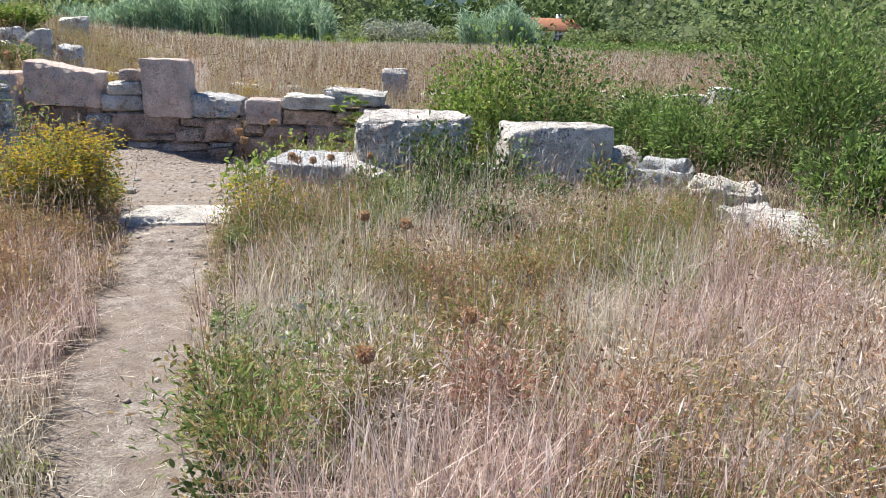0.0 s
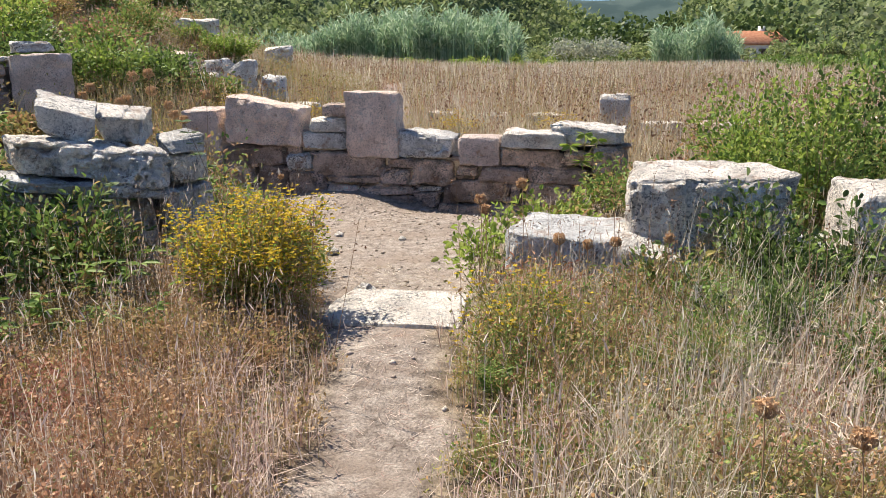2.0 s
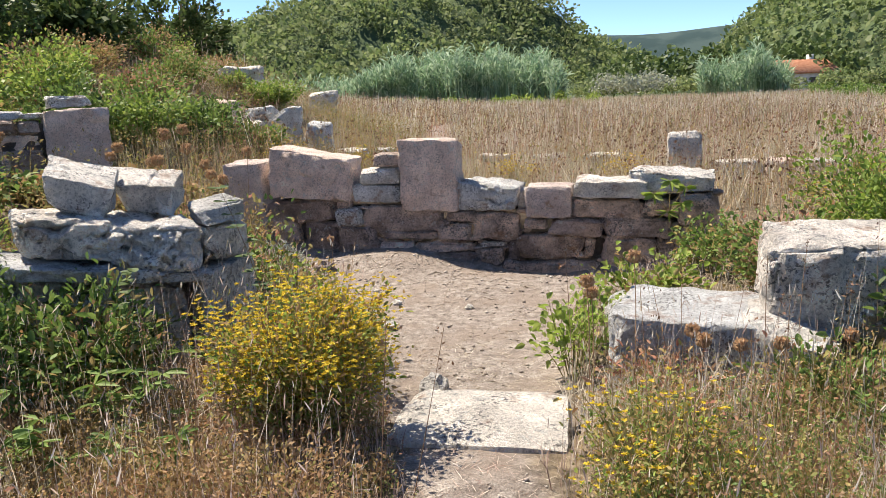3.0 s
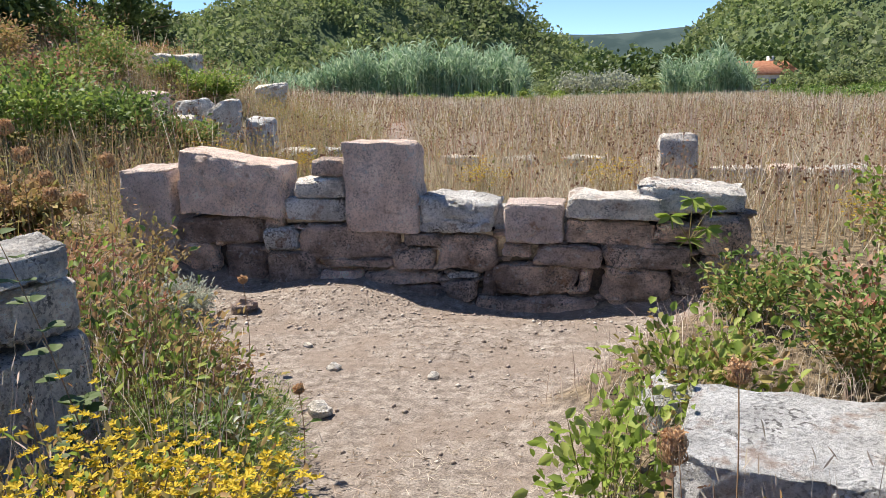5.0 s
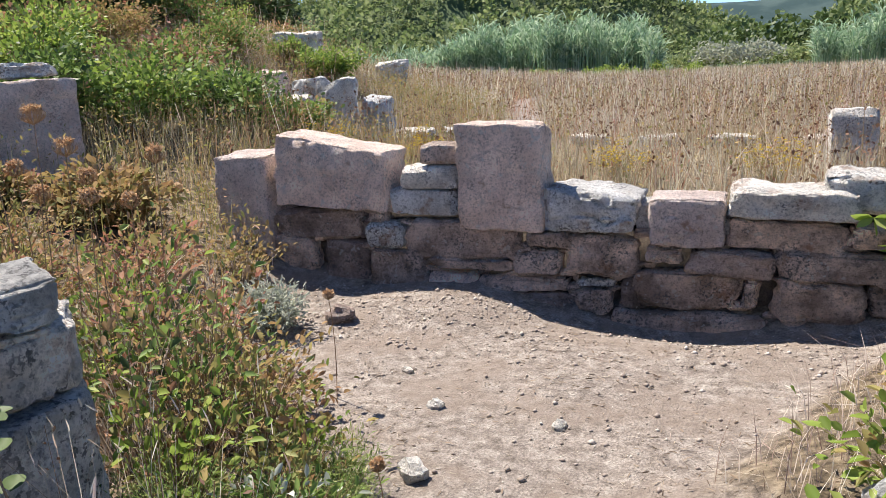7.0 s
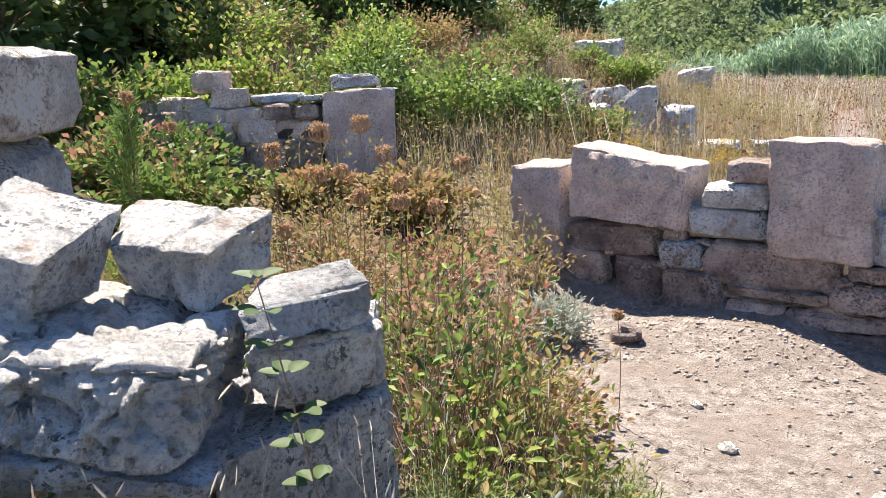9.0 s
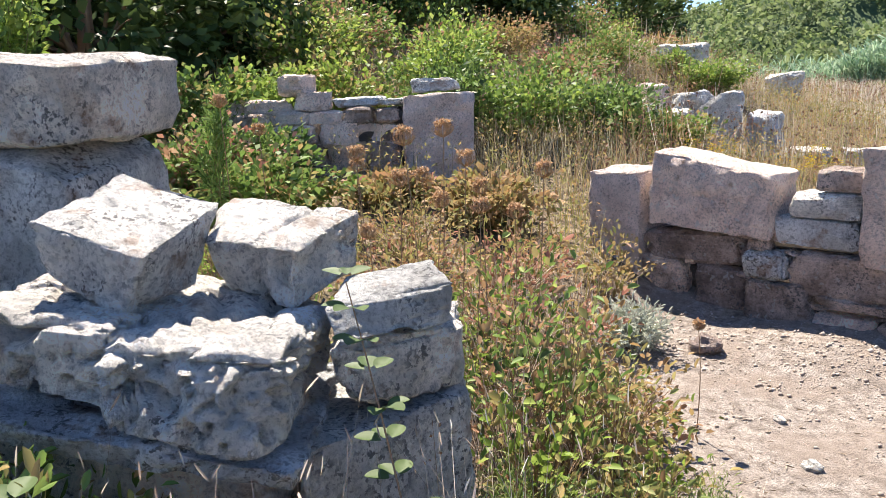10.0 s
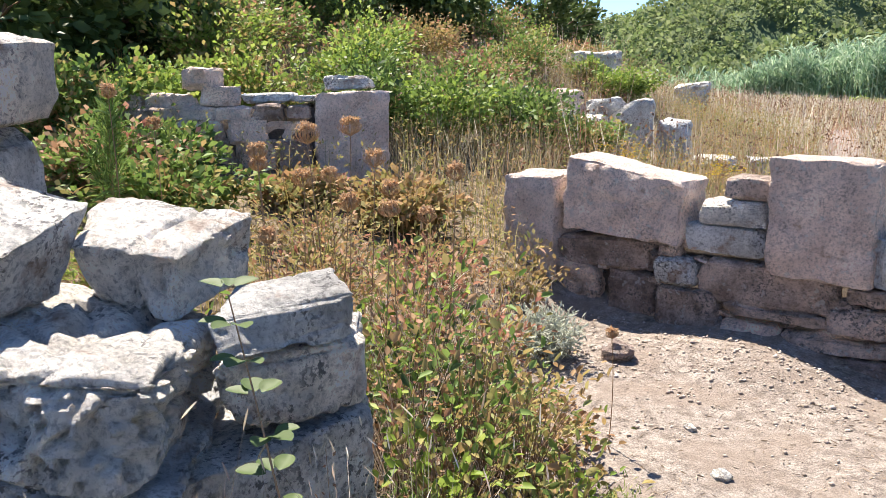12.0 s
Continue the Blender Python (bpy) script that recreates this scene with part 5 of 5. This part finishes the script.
def umbel_plants():
    """Dry wild carrot: a stalk with a closed bird's-nest head of bent rays."""
    def one(x, y, h, k, dx=0.0, dy=0.0):
        z = g(x, y)
        th = empty("dry_umbel", x, y, z, "dry brown wild carrot stalk with a closed head", "dry flower", "dry wild carrot stalks")
        A = np.array([[0, 0, 0.0]])
        C = np.array([[dx, dy, h]])
        V, F, _ = stem_arrays(A, (A + C) / 2 + np.array([[0.02, 0.01, 0.03]]), C, 0.003, 0.7, 6)
        raw("stalk", V, F, STEM, th)
        n = 60
        a = rng.uniform(0, 6.28, n)
        e = np.sqrt(rng.uniform(0.1, 1, n))
        out = np.stack([np.cos(a) * e, np.sin(a) * e, 0 * a], -1)
        A = np.repeat(C, n, 0)
        B = A + out * k * 1.25 + np.array([0, 0, 0.35 * k])
        D = A + out * k * 0.45 + np.array([0, 0, 0.95 * k]) * rng.uniform(0.7, 1.05, (n, 1))
        V, F, _ = stem_arrays(A, B + np.array([0, 0, 0.1 * k]), D, 0.0012, 0.8, 4)
        raw("head", V, F, UMBEL, th)
        P = np.repeat(D, 6, 0) + rng.normal(0, 0.004, (6 * n, 3))
        V, F = leaf_arrays(P, rng.normal(size=P.shape) + np.array([0, 0, 0.8]), rng.uniform(0.006, 0.014, len(P)), 0.6)
        tagged(raw("seed_crust", V, F, UMBEL, th), kind="stuff")
    for x, y, h, k, dx, dy in ((-1.19, 5.72, 0.66, 0.055, 0.0, 0.03), (-1.36, 5.5, 0.58, 0.05, 0, 0), (-1.37, 5.4, 0.64, 0.05, 0, 0), (-0.98, 5.02, 0.48, 0.045, 0.05, 0), (-0.80, 5.1, 0.46, 0.04, 0, 0), (-0.70, 5.05, 0.50, 0.04, 0.03, 0), (-0.95, 5.35, 0.42, 0.05, 0, 0.02),
                               (-0.42, 5.2, 0.5, 0.04, 0, 0), (-0.1, 3.2, 0.5, 0.045, 0, 0.1), (0.1, 2.3, 0.42, 0.045, 0.05, 0), (-0.3, 3.4, 0.5, 0.045, 0, 0), (-0.15, 1.75, 0.5, 0.04, 0, 0),
                               (-3.75, 6.75, 1.2, 0.07, -0.1, 0), (-3.95, 6.95, 1.22, 0.065, 0.1, 0), (-4.0, 7.1, 1.08, 0.07, 0, 0.1), (-4.05, 6.8, 1.02, 0.065, 0.1, 0), (-3.8, 7.1, 0.98, 0.06, 0, 0),
                               (-4.1, 7.0, 0.9, 0.07, 0.1, 0.05), (-3.7, 6.9, 0.92, 0.06, 0, 0.1), (-4.3, 7.2, 0.95, 0.065, 0, 0), (-3.85, 7.3, 0.85, 0.065, 0.05, 0), (-4.2, 6.8, 1.1, 0.06, -0.05, 0),
                               (-3.6, 7.15, 1.05, 0.06, 0.1, 0), (-4.4, 6.9, 1.0, 0.06, 0, 0), (-3.9, 6.6, 0.85, 0.055, 0, 0), (-3.55, 7.7, 0.5, 0.04, 0, 0), (-2.75, 6.6, 0.35, 0.035, 0, 0), (-5.1, 6.6, 1.2, 0.06, 0, 0), (-5.3, 6.9, 1.0, 0.06, 0, 0)):
        one(x - 0.28 * (h > 0.82), y - 0.2 * (h > 0.82), h, k, dx, dy)


umbel_plants()


def tree(x, y, r, h, label, material, leaves=5000, leaf=0.12, name="tree", wood=STEM, low=0.25):
    """Trunk, limbs and a crown of leaf clumps with gaps."""
    z = g(x, y) - 0.1
    th = empty(name, x, y, z, label, "tree", "trees on the slope")
    n = 22
    a = rng.uniform(0, 6.28, n)
    e = np.sqrt(rng.random(n))
    C = np.stack([r * e * np.cos(a), r * e * np.sin(a), h * rng.uniform(low + 0.1, 0.97, n) * np.sqrt(1 - 0.45 * e ** 2)], -1)
    A = np.stack([0.05 * r * np.cos(a), 0.05 * r * np.sin(a), h * 0.25 * rng.random(n)], -1)
    V, F, _ = stem_arrays(np.concatenate([np.zeros((1, 3)), A]), np.concatenate([[[0.1, 0, h * 0.4]], (A + C) / 2 + np.array([0, 0, 0.1 * h])]), np.concatenate([[[0, 0.1, h * 0.75]], C]),
                          np.concatenate([[0.05 * h], np.full(n, 0.014 * h)]))
    raw("trunk", V, F, wood, th)
    m = 90
    j = rng.integers(0, n, m)
    K = C[j] * rng.uniform(0.55, 1.05, (m, 1)) + rng.normal(0, 0.13 * r, (m, 3))
    i = rng.integers(0, m, leaves)
    P = K[i] + rng.normal(0, 0.10 * r, (leaves, 3)) * np.array([1, 1, 0.7])
    P[:, 2] = np.maximum(P[:, 2], 0.05)
    V, F = leaf_arrays(P, unit_rows(P - np.array([0, 0, h * 0.4])) + rng.normal(0, 0.7, P.shape), leaf * rng.uniform(0.6, 1.3, leaves), 0.6, plain=True)
    raw("crown", V, F, material, th)


def slope_plants():
    # green mound behind the ruined wall
    for x, y, r, h, m, sec in ((-8.3, 10.4, 0.8, 0.9, LEAF, DARKLEAF), (-7.9, 11.3, 0.9, 0.9, LEAF, LIMELEAF), (-8.9, 9.4, 0.8, 0.9, LIMELEAF, HERB), (-9.3, 11.2, 1.0, 1.1, LIMELEAF, LEAF),
                               (-7.6, 12.4, 0.9, 0.8, LEAF, DARKLEAF), (-10.3, 9.8, 1.0, 1.2, LIMELEAF, HERB), (-10.2, 12.2, 1.1, 1.0, LIMELEAF, RUSSET),
                               (-8.6, 13.2, 0.8, 0.6, LEAF, HERB), (-9.2, 17.5, 0.8, 0.6, LIMELEAF, LEAF), (-10.1, 17.7, 0.5, 0.35, LIMELEAF, LEAF), (-11.5, 14.5, 1.1, 0.8, HERB, RUSSET),
                               (-6.9, 7.4, 0.6, 0.5, LEAF, HERB), (-10.6, 16.2, 1.0, 0.8, LEAF, HERB), (-12.2, 17.6, 1.1, 1.0, LEAF, RUSSET), (-9.9, 14.2, 0.9, 0.7, LEAF, RUSSET), (-13.4, 19.4, 1.2, 1.0, LIMELEAF, HERB), (-11.8, 19.8, 0.9, 0.6, HERB, RUSSET), (-14.6, 21.6, 1.0, 0.9, LIMELEAF, LEAF), (-11.2, 11.0, 1.0, 1.0, LEAF, RUSSET), (-7.4, 13.4, 0.6, 0.5, LEAF, HERB), (-12.4, 13.0, 1.2, 1.2, LEAF, DARKLEAF), (-7.9, 8.0, 0.5, 0.35, LEAF, DARKLEAF), (-8.6, 6.0, 0.7, 2.0, LIMELEAF, LEAF), (-7.7, 7.3, 0.7, 0.5, LEAF, RUSSET), (-8.7, 7.5, 0.8, 0.7, LEAF, HERB), (-8.9, 8.4, 0.7, 0.7, LIMELEAF, LEAF), (-7.0, 8.6, 0.4, 0.25, HERB, RUSSET), (-6.2, 9.0, 0.5, 0.4, RUSSET, HERB)):
        shrub("green_bush", x, y, r, h, "spreading green shrub on the slope", stems=50, leaves=2500, leaf=0.08, aspect=0.55, material=m, second=sec, group="shrubs on the slope", thick=0.007, plain=True, ragged=0.5)
    shrub("tall_weed", -6.6, 6.9, 0.16, 1.45, "tall feathery green weed with narrow leaves", "weed", stems=5, leaves=900, leaf=0.09, aspect=0.12, material=LEAF, bare_to=0.1, jitter=0.08, thick=0.008)
    for x, y, r, h, m in ((-12.8, 7.4, 1.9, 4.2, DARKLEAF), (-14.0, 10.2, 2.0, 4.5, DARKLEAF), (-12.2, 4.6, 1.8, 4.0, DARKLEAF), (-13.6, 13.4, 1.7, 3.2, DARKLEAF), (-15.0, 23.2, 1.4, 3.4, DARKLEAF), (-16.6, 24.4, 1.7, 3.8, DARKLEAF), (-13.2, 16.6, 1.3, 2.2, DARKLEAF), (-15.8, 17.0, 1.9, 3.6, DARKLEAF),
                          (-17.8, 20.8, 2.0, 3.6, DARKLEAF), (-19.5, 25.5, 2.1, 3.6, DARKLEAF), (-16.5, 8.0, 2.4, 5.5, DARKLEAF), (-10.8, 5.6, 1.3, 2.4, DARKLEAF), (-10.4, 7.3, 1.3, 2.6, DARKLEAF), (-11.6, 9.2, 1.4, 2.4, DARKLEAF), (-18.5, 14.0, 2.6, 5.5, DARKLEAF), (-22.5, 20.0, 2.8, 6.0, DARKLEAF)):
        tree(x, y, r, h, "dense dark evergreen shrub tree on the slope", m, leaves=4200, leaf=0.17, low=0.05)


slope_plants()


# ---- distance ----
def leaf_cloud(P, size):
    return leaf_arrays(P, rng.normal(size=P.shape) + np.array([0, 0, 0.3]), size, 0.8, plain=True)


def crowns(x, y, r, k, grow=1.0):
    """Leaf points of many crowns: clumps on uneven domes."""
    n = len(x)
    c = 5
    a, u = rng.uniform(0, 6.28, (n, c)), rng.uniform(0.1, 1, (n, c))
    off = np.stack([np.cos(a) * np.sqrt(1 - u * u), np.sin(a) * np.sqrt(1 - u * u), u * grow], -1) * r[:, None, None] * 0.65
    base = np.stack([x, y, level(x, y) + 0.35 * r], -1)
    centre = (base[:, None] + off).reshape(-1, 3)
    rr = np.repeat(r, c)
    d = unit_rows(rng.normal(size=(len(centre), k, 3)))
    d[..., 2] = np.abs(d[..., 2]) * 1.0 - 0.15
    return (centre[:, None] + d * rr[:, None, None] * rng.uniform(0.35, 0.62, (len(centre), k, 1))).reshape(-1, 3), np.repeat(rr, k)


def far_woods():
    def on_hill(x, y):
        z = level(x, y)
        return smooth01((z - 1.0) / 2.0) * (np.abs(x + 10) < 0.75 * y + 20)
    p = sample(11500, -120, 115, 95, 225, on_hill)
    r = 0.7 + 2.6 * rng.random(len(p)) ** 4
    P, rr = crowns(p[:, 0], p[:, 1], r * 1.1, 5)
    V, F = leaf_cloud(P, rr * rng.uniform(0.24, 0.44, len(P)))
    tagged(raw("hill_woods", V, F, WOOD), "dense green scrub woods on the hillsides", "woods", kind="stuff")
    # trees in the valley gap
    p = sample(60, -16, 26, 100, 150, lambda x, y: (np.abs(x - 0.06 * y) < 16) * 1.0)
    P, rr = crowns(p[:, 0], p[:, 1], rng.uniform(2.2, 4.2, len(p)), 30, 1.3)
    V, F = leaf_cloud(P, rr * rng.uniform(0.14, 0.26, len(P)))
    tagged(raw("valley_woods", V, F, DARKLEAF), "dark trees closing the valley floor", "woods", kind="stuff")
    # bushes along the foot of the eastern hill and the western foot
    for x0, x1, y0, y1, n, m, lab in ((24, 75, 60, 96, 150, WOOD, "green hedge bushes at the hill's foot"), (-9, 12, 78, 98, 70, WOOD, "low bushes on the valley floor"), (9, 34, 40, 62, 210, LEAF, "low green hedge before the house"), (13, 26, 84, 96, 40, LEAF, "green bushes round the house"), (15.8, 27, 88, 96, 26, WOOD, "green thicket beside the house"), (-32, -6, 58, 67, 90, LIMELEAF, "low green thicket at the foot of the canes"), (-75, -22, 70, 100, 90, WOOD, "green thickets at the hill's foot")):
        p = sample(n, x0, x1, y0, y1, lambda x, y: 1.0 + 0 * x)
        P, rr = crowns(p[:, 0], p[:, 1], rng.uniform(0.35, 0.8, n) if m in (LEAF, LIMELEAF) else rng.uniform(0.9, 1.9, n), 26)
        V, F = leaf_cloud(P, rr * rng.uniform(0.16, 0.3, len(P)))
        tagged(raw("hedge_bushes", V, F, m), lab, "bushes", kind="stuff")
    p = sample(7, -6, -1, 72, 78, lambda x, y: 1.0 + 0 * x)
    P, rr = crowns(p[:, 0], p[:, 1], rng.uniform(1.5, 2.0, 7), 40)
    V, F = leaf_cloud(P, rr * rng.uniform(0.12, 0.2, len(P)))
    tagged(raw("grey_thicket", V, F, GREYTREE), "grey-green thicket beside the canes", "bushes", kind="stuff")


far_woods()


def canes():
    for n, x0, x1, y0, y1, low, high, lab in ((4300, -27, -9, 66, 74, 2.6, 5.2, "tall blue-green cane stand across the field"), (1000, 2.5, 10, 74, 80, 1.5, 4.4, "small cane stand beyond the field"),
                                              (700, -40, -28, 72, 80, 1.8, 3.4, "thin cane stand at the slope's foot")):
        P = sample(n, x0, x1, y0, y1, lambda x, y: np.clip(0.45 + 0.5 * wobble(x, y, 0.45), 0.05, 1))
        mid, half = (x0 + x1) / 2, (x1 - x0) / 2
        h = (low + (high - low) * rng.random(n)) * (0.56 + 0.36 * np.sqrt(np.maximum(0.0, 1 - ((P[:, 0] - mid) / half) ** 2)) + 0.16 * wobble(P[:, 0], 0.3 * P[:, 1], 0.8))
        ob, tip = blades("cane_stand", P, h, 0.03, rng.uniform(0.0, 0.15, n), REED)
        tagged(ob, lab, "canes", kind="stuff")
        q = 5
        t = rng.uniform(0.35, 1.0, (n * q, 1))
        at = np.repeat(P, q, 0) * (1 - t) + np.repeat(tip, q, 0) * t
        a = rng.uniform(0, 6.28, n * q)
        V, F = leaf_arrays(at, np.stack([np.cos(a), np.sin(a), rng.uniform(0.5, 2.4, n * q)], -1), rng.uniform(0.6, 1.3, n * q), 0.11, droop=0.25, plain=True)
        tagged(raw("cane_leaves", V, F, REED), "long drooping blue-green cane leaves", "canes", kind="stuff")


canes()


def house():
    white, nt, b = mat("white rendered wall", 0.9)
    nt.links.new(ramp(nt, noise_of(nt, coords(nt), 1.5), ((0.3, (0.62, 0.60, 0.56)), (0.7, (0.8, 0.79, 0.76)))), b.inputs["Base Color"])
    tile, nt, b = mat("terracotta roof tiles", 0.9)
    nt.links.new(ramp(nt, noise_of(nt, coords(nt), 3.0), ((0.3, (0.38, 0.15, 0.08)), (0.7, (0.58, 0.28, 0.16)))), b.inputs["Base Color"])
    x, y = 15.0, 104.0
    z = g(x, y) - 0.7
    th = empty("house", x, y, z, "small white house with an orange tiled roof", "house")
    th.rotation_euler = (0, 0, radians(28))
    w, d, e, p = 3.6, 2.6, 2.9, 4.2
    v = [(-w, -d, 0), (w, -d, 0), (w, d, 0), (-w, d, 0), (-w, -d, e), (w, -d, e), (w, d, e), (-w, d, e), (-w, 0, p), (w, 0, p)]
    bm = bmesh.new()
    vs = [bm.verts.new(c) for c in v]
    for f in ((0, 1, 5, 4), (2, 3, 7, 6), (1, 2, 6, 9, 5), (3, 0, 4, 8, 7)):
        bm.faces.new([vs[i] for i in f])
    me = bpy.data.meshes.new("wall")
    bm.to_mesh(me)
    bm.free()
    me.materials.append(white)
    new("wall", me).parent = th
    for s in (-1, 1):
        V, F = [], []
        n = 22
        for i in range(n + 1):
            for k in range(2):
                xx = -w - 0.35 + (2 * w + 0.7) * i / n
                zz = 0.06 * (i % 2)
                V += [(xx, s * (d + 0.4) * k, p + 0.1 + zz - (p - e + 0.2) * k), (xx, s * (d + 0.4) * k, p - 0.05 - (p - e + 0.2) * k)]
        for i in range(n):
            a = 4 * i
            F += [(a, a + 2, a + 6, a + 4), (a + 1, a + 5, a + 7, a + 3), (a + 2, a + 3, a + 7, a + 6)]
        raw("roof", V, F, tile, th)
    raw("chimney", *box(1.8, 2.4, 0.2, 0.8, p - 0.7, p + 0.7), white, th)
    for xx in (-2.2, 0.4, 2.4):
        raw("window", *box(xx - 0.45, xx + 0.45, -d - 0.04, -d + 0.02, 1.0, 2.2), MORTAR, th)


house()


def round_leaves(P, D, size):
    """Rounded leaves with a toothed rim, cupped along the midrib: fans of triangles."""
    D = unit_rows(D)
    S = unit_rows(np.cross(D, np.array([0.1, 0.05, 1.0])))
    N = np.cross(S, D)
    V, F = [], []
    for p, d, s, n, k in zip(P, D, S, N, size):
        i, m = len(V), 14
        V.append(p + d * k * 0.5)
        for j in range(m):
            a = 2 * math.pi * j / m
            q = 0.5 * (1 + 0.06 * (j % 2)) * (1.12 if j == 0 else 1.0)
            V.append(p + d * k * (0.5 + q * math.cos(a)) + s * k * 0.42 * math.sin(a) + n * k * (0.16 * abs(math.sin(a)) - 0.12 * math.cos(a)))
        F += [(i, i + 1 + j, i + 1 + (j + 1) % m) for j in range(m)]
    return np.array(V), F


def small_plants():
    # fig shoot on the wall
    th = empty("fig_shoot", -0.98, 9.36, 0.45, "young fig shoot with lobed leaves growing from the wall", "fig shoot")
    A = np.zeros((5, 3))
    C = np.array([(0.0, -0.12, 0.32), (-0.14, -0.1, 0.2), (0.13, -0.08, 0.26), (-0.02, -0.16, 0.05), (0.1, -0.12, 0.12)])
    V, F, _ = stem_arrays(A, C * 0.5 + np.array([0, -0.03, 0.05]), C, 0.005)
    raw("branchwork", V, F, GREENSTEM, th)
    for c in C:
        n = 7
        a = np.linspace(-1.5, 1.5, n) + rng.uniform(-0.1, 0.1, n)
        D = np.stack([np.sin(a), -0.35 + 0 * a, -np.cos(a) * 0.6 + 0.25], -1)
        V, F = leaf_arrays(np.repeat(c[None], n, 0), D, rng.uniform(0.09, 0.13, n), 0.42, 0.1)
        raw("leaf", V, F, LIMELEAF, th)
    # bramble sprays in front of the tumbled blocks
    for x, y, tip, lab in ((-2.92, 5.66, (-0.27, -0.02, 0.98), "bramble shoot with rounded leaves before the base block"), (-3.1, 5.62, (0.1, 0.05, 0.5), "short bramble shoot beside the base block"),
                           (-3.25, 4.75, (0.05, 0.2, 0.7), "bramble shoot rising through weeds")):
        z = g(x, y)
        th = empty("bramble_shoot", x, y, z, lab, "bramble", "bramble shoots")
        A, C = np.zeros((1, 3)), np.array([tip])
        B = C * 0.5 + np.array([[0.05, -0.03, 0.12]])
        V, F, _ = stem_arrays(A, B, C, 0.004, 0.4, 6)
        raw("cane", V, F, STEM, th)
        for t in np.linspace(0.35, 1.0, 9):
            P = (2 * t * (1 - t) * B + t * t * C)[0]
            n = 3
            a = rng.uniform(0, 6.28) + np.array([-0.9, 0, 0.9])
            D = np.stack([np.cos(a), np.sin(a), 0.35 + 0 * a], -1)
            V, F = round_leaves(P + 0.02 * D, D, rng.uniform(0.04, 0.055, n))
            raw("leaf", V, F, DARKLEAF, th)
    # hand-shaped leaves low beside the blocks
    for x, y, h in ((-3.35, 4.6, 0.36), (-3.55, 4.45, 0.34), (-3.2, 4.5, 0.3), (-3.75, 4.35, 0.45), (-4.1, 4.3, 0.45), (-3.0, 4.85, 0.4), (-3.9, 4.1, 0.45), (-3.4, 4.2, 0.3), (-2.9, 4.55, 0.3)):
        z = g(x, y)
        th = empty("leafy_weed", x, y, z, "fresh green weed with finger-like leaves", "weed", "finger-leaved weeds")
        n = 9
        a = rng.uniform(0, 6.28, n)
        C = np.stack([0.16 * np.cos(a), 0.16 * np.sin(a), h * rng.uniform(0.55, 1.05, n)], -1)
        V, F, _ = stem_arrays(np.zeros((n, 3)), C * 0.5 + np.array([0, 0, 0.06]), C, 0.003)
        raw("branchwork", V, F, GREENSTEM, th)
        q = 7
        ang = np.repeat(a, q) + np.tile(np.linspace(-2.0, 2.0, q), n)
        D = np.stack([np.cos(ang), np.sin(ang), rng.uniform(0.0, 0.3, n * q)], -1)
        V, F = leaf_arrays(np.repeat(C, q, 0), D, rng.uniform(0.06, 0.11, n * q), 0.22, 0.15, 0.15)
        tagged(raw("foliage", V, F, LEAF, th), kind="stuff")
    # fern fronds beside the east blocks
    for x, y, h in ((-0.25, 5.25, 0.42), (-0.45, 4.55, 0.3), (0.15, 5.2, 0.4), (-1.12, 4.3, 0.25), (-2.85, 6.0, 0.3), (-3.0, 6.25, 0.3), (0.4, 4.7, 0.35), (-0.75, 2.6, 0.24), (-0.85, 3.0, 0.28)):
        th = empty("fern", x, y, g(x, y), "green fern with feathered fronds in dry grass", "fern", "ferns")
        n = 8
        a = rng.uniform(0, 6.28, n)
        C = np.stack([0.55 * h * np.cos(a), 0.55 * h * np.sin(a), h * rng.uniform(0.7, 1.05, n)], -1)
        B = C * 0.45 + np.array([0, 0, 0.25 * h])
        V, F, Q = stem_arrays(np.zeros((n, 3)), B, C, 0.002)
        raw("branchwork", V, F, GREENSTEM, th)
        t = np.linspace(0.2, 1, 22)[None, :, None]
        P = (2 * t * (1 - t) * B[:, None] + t * t * C[:, None])
        side = np.stack([-np.sin(a), np.cos(a), 0 * a], -1)[:, None] * np.where(np.arange(22) % 2, 1, -1)[None, :, None]
        D = side + 0.5 * unit_rows(C)[:, None]
        L = (0.30 * h * (1.08 - t))[..., 0].repeat(n, 0)
        V, F = leaf_arrays(P.reshape(-1, 3), D.reshape(-1, 3), L.ravel(), 0.22, 0.1)
        tagged(raw("fronds", V, F, LEAF, th), kind="stuff")


small_plants()
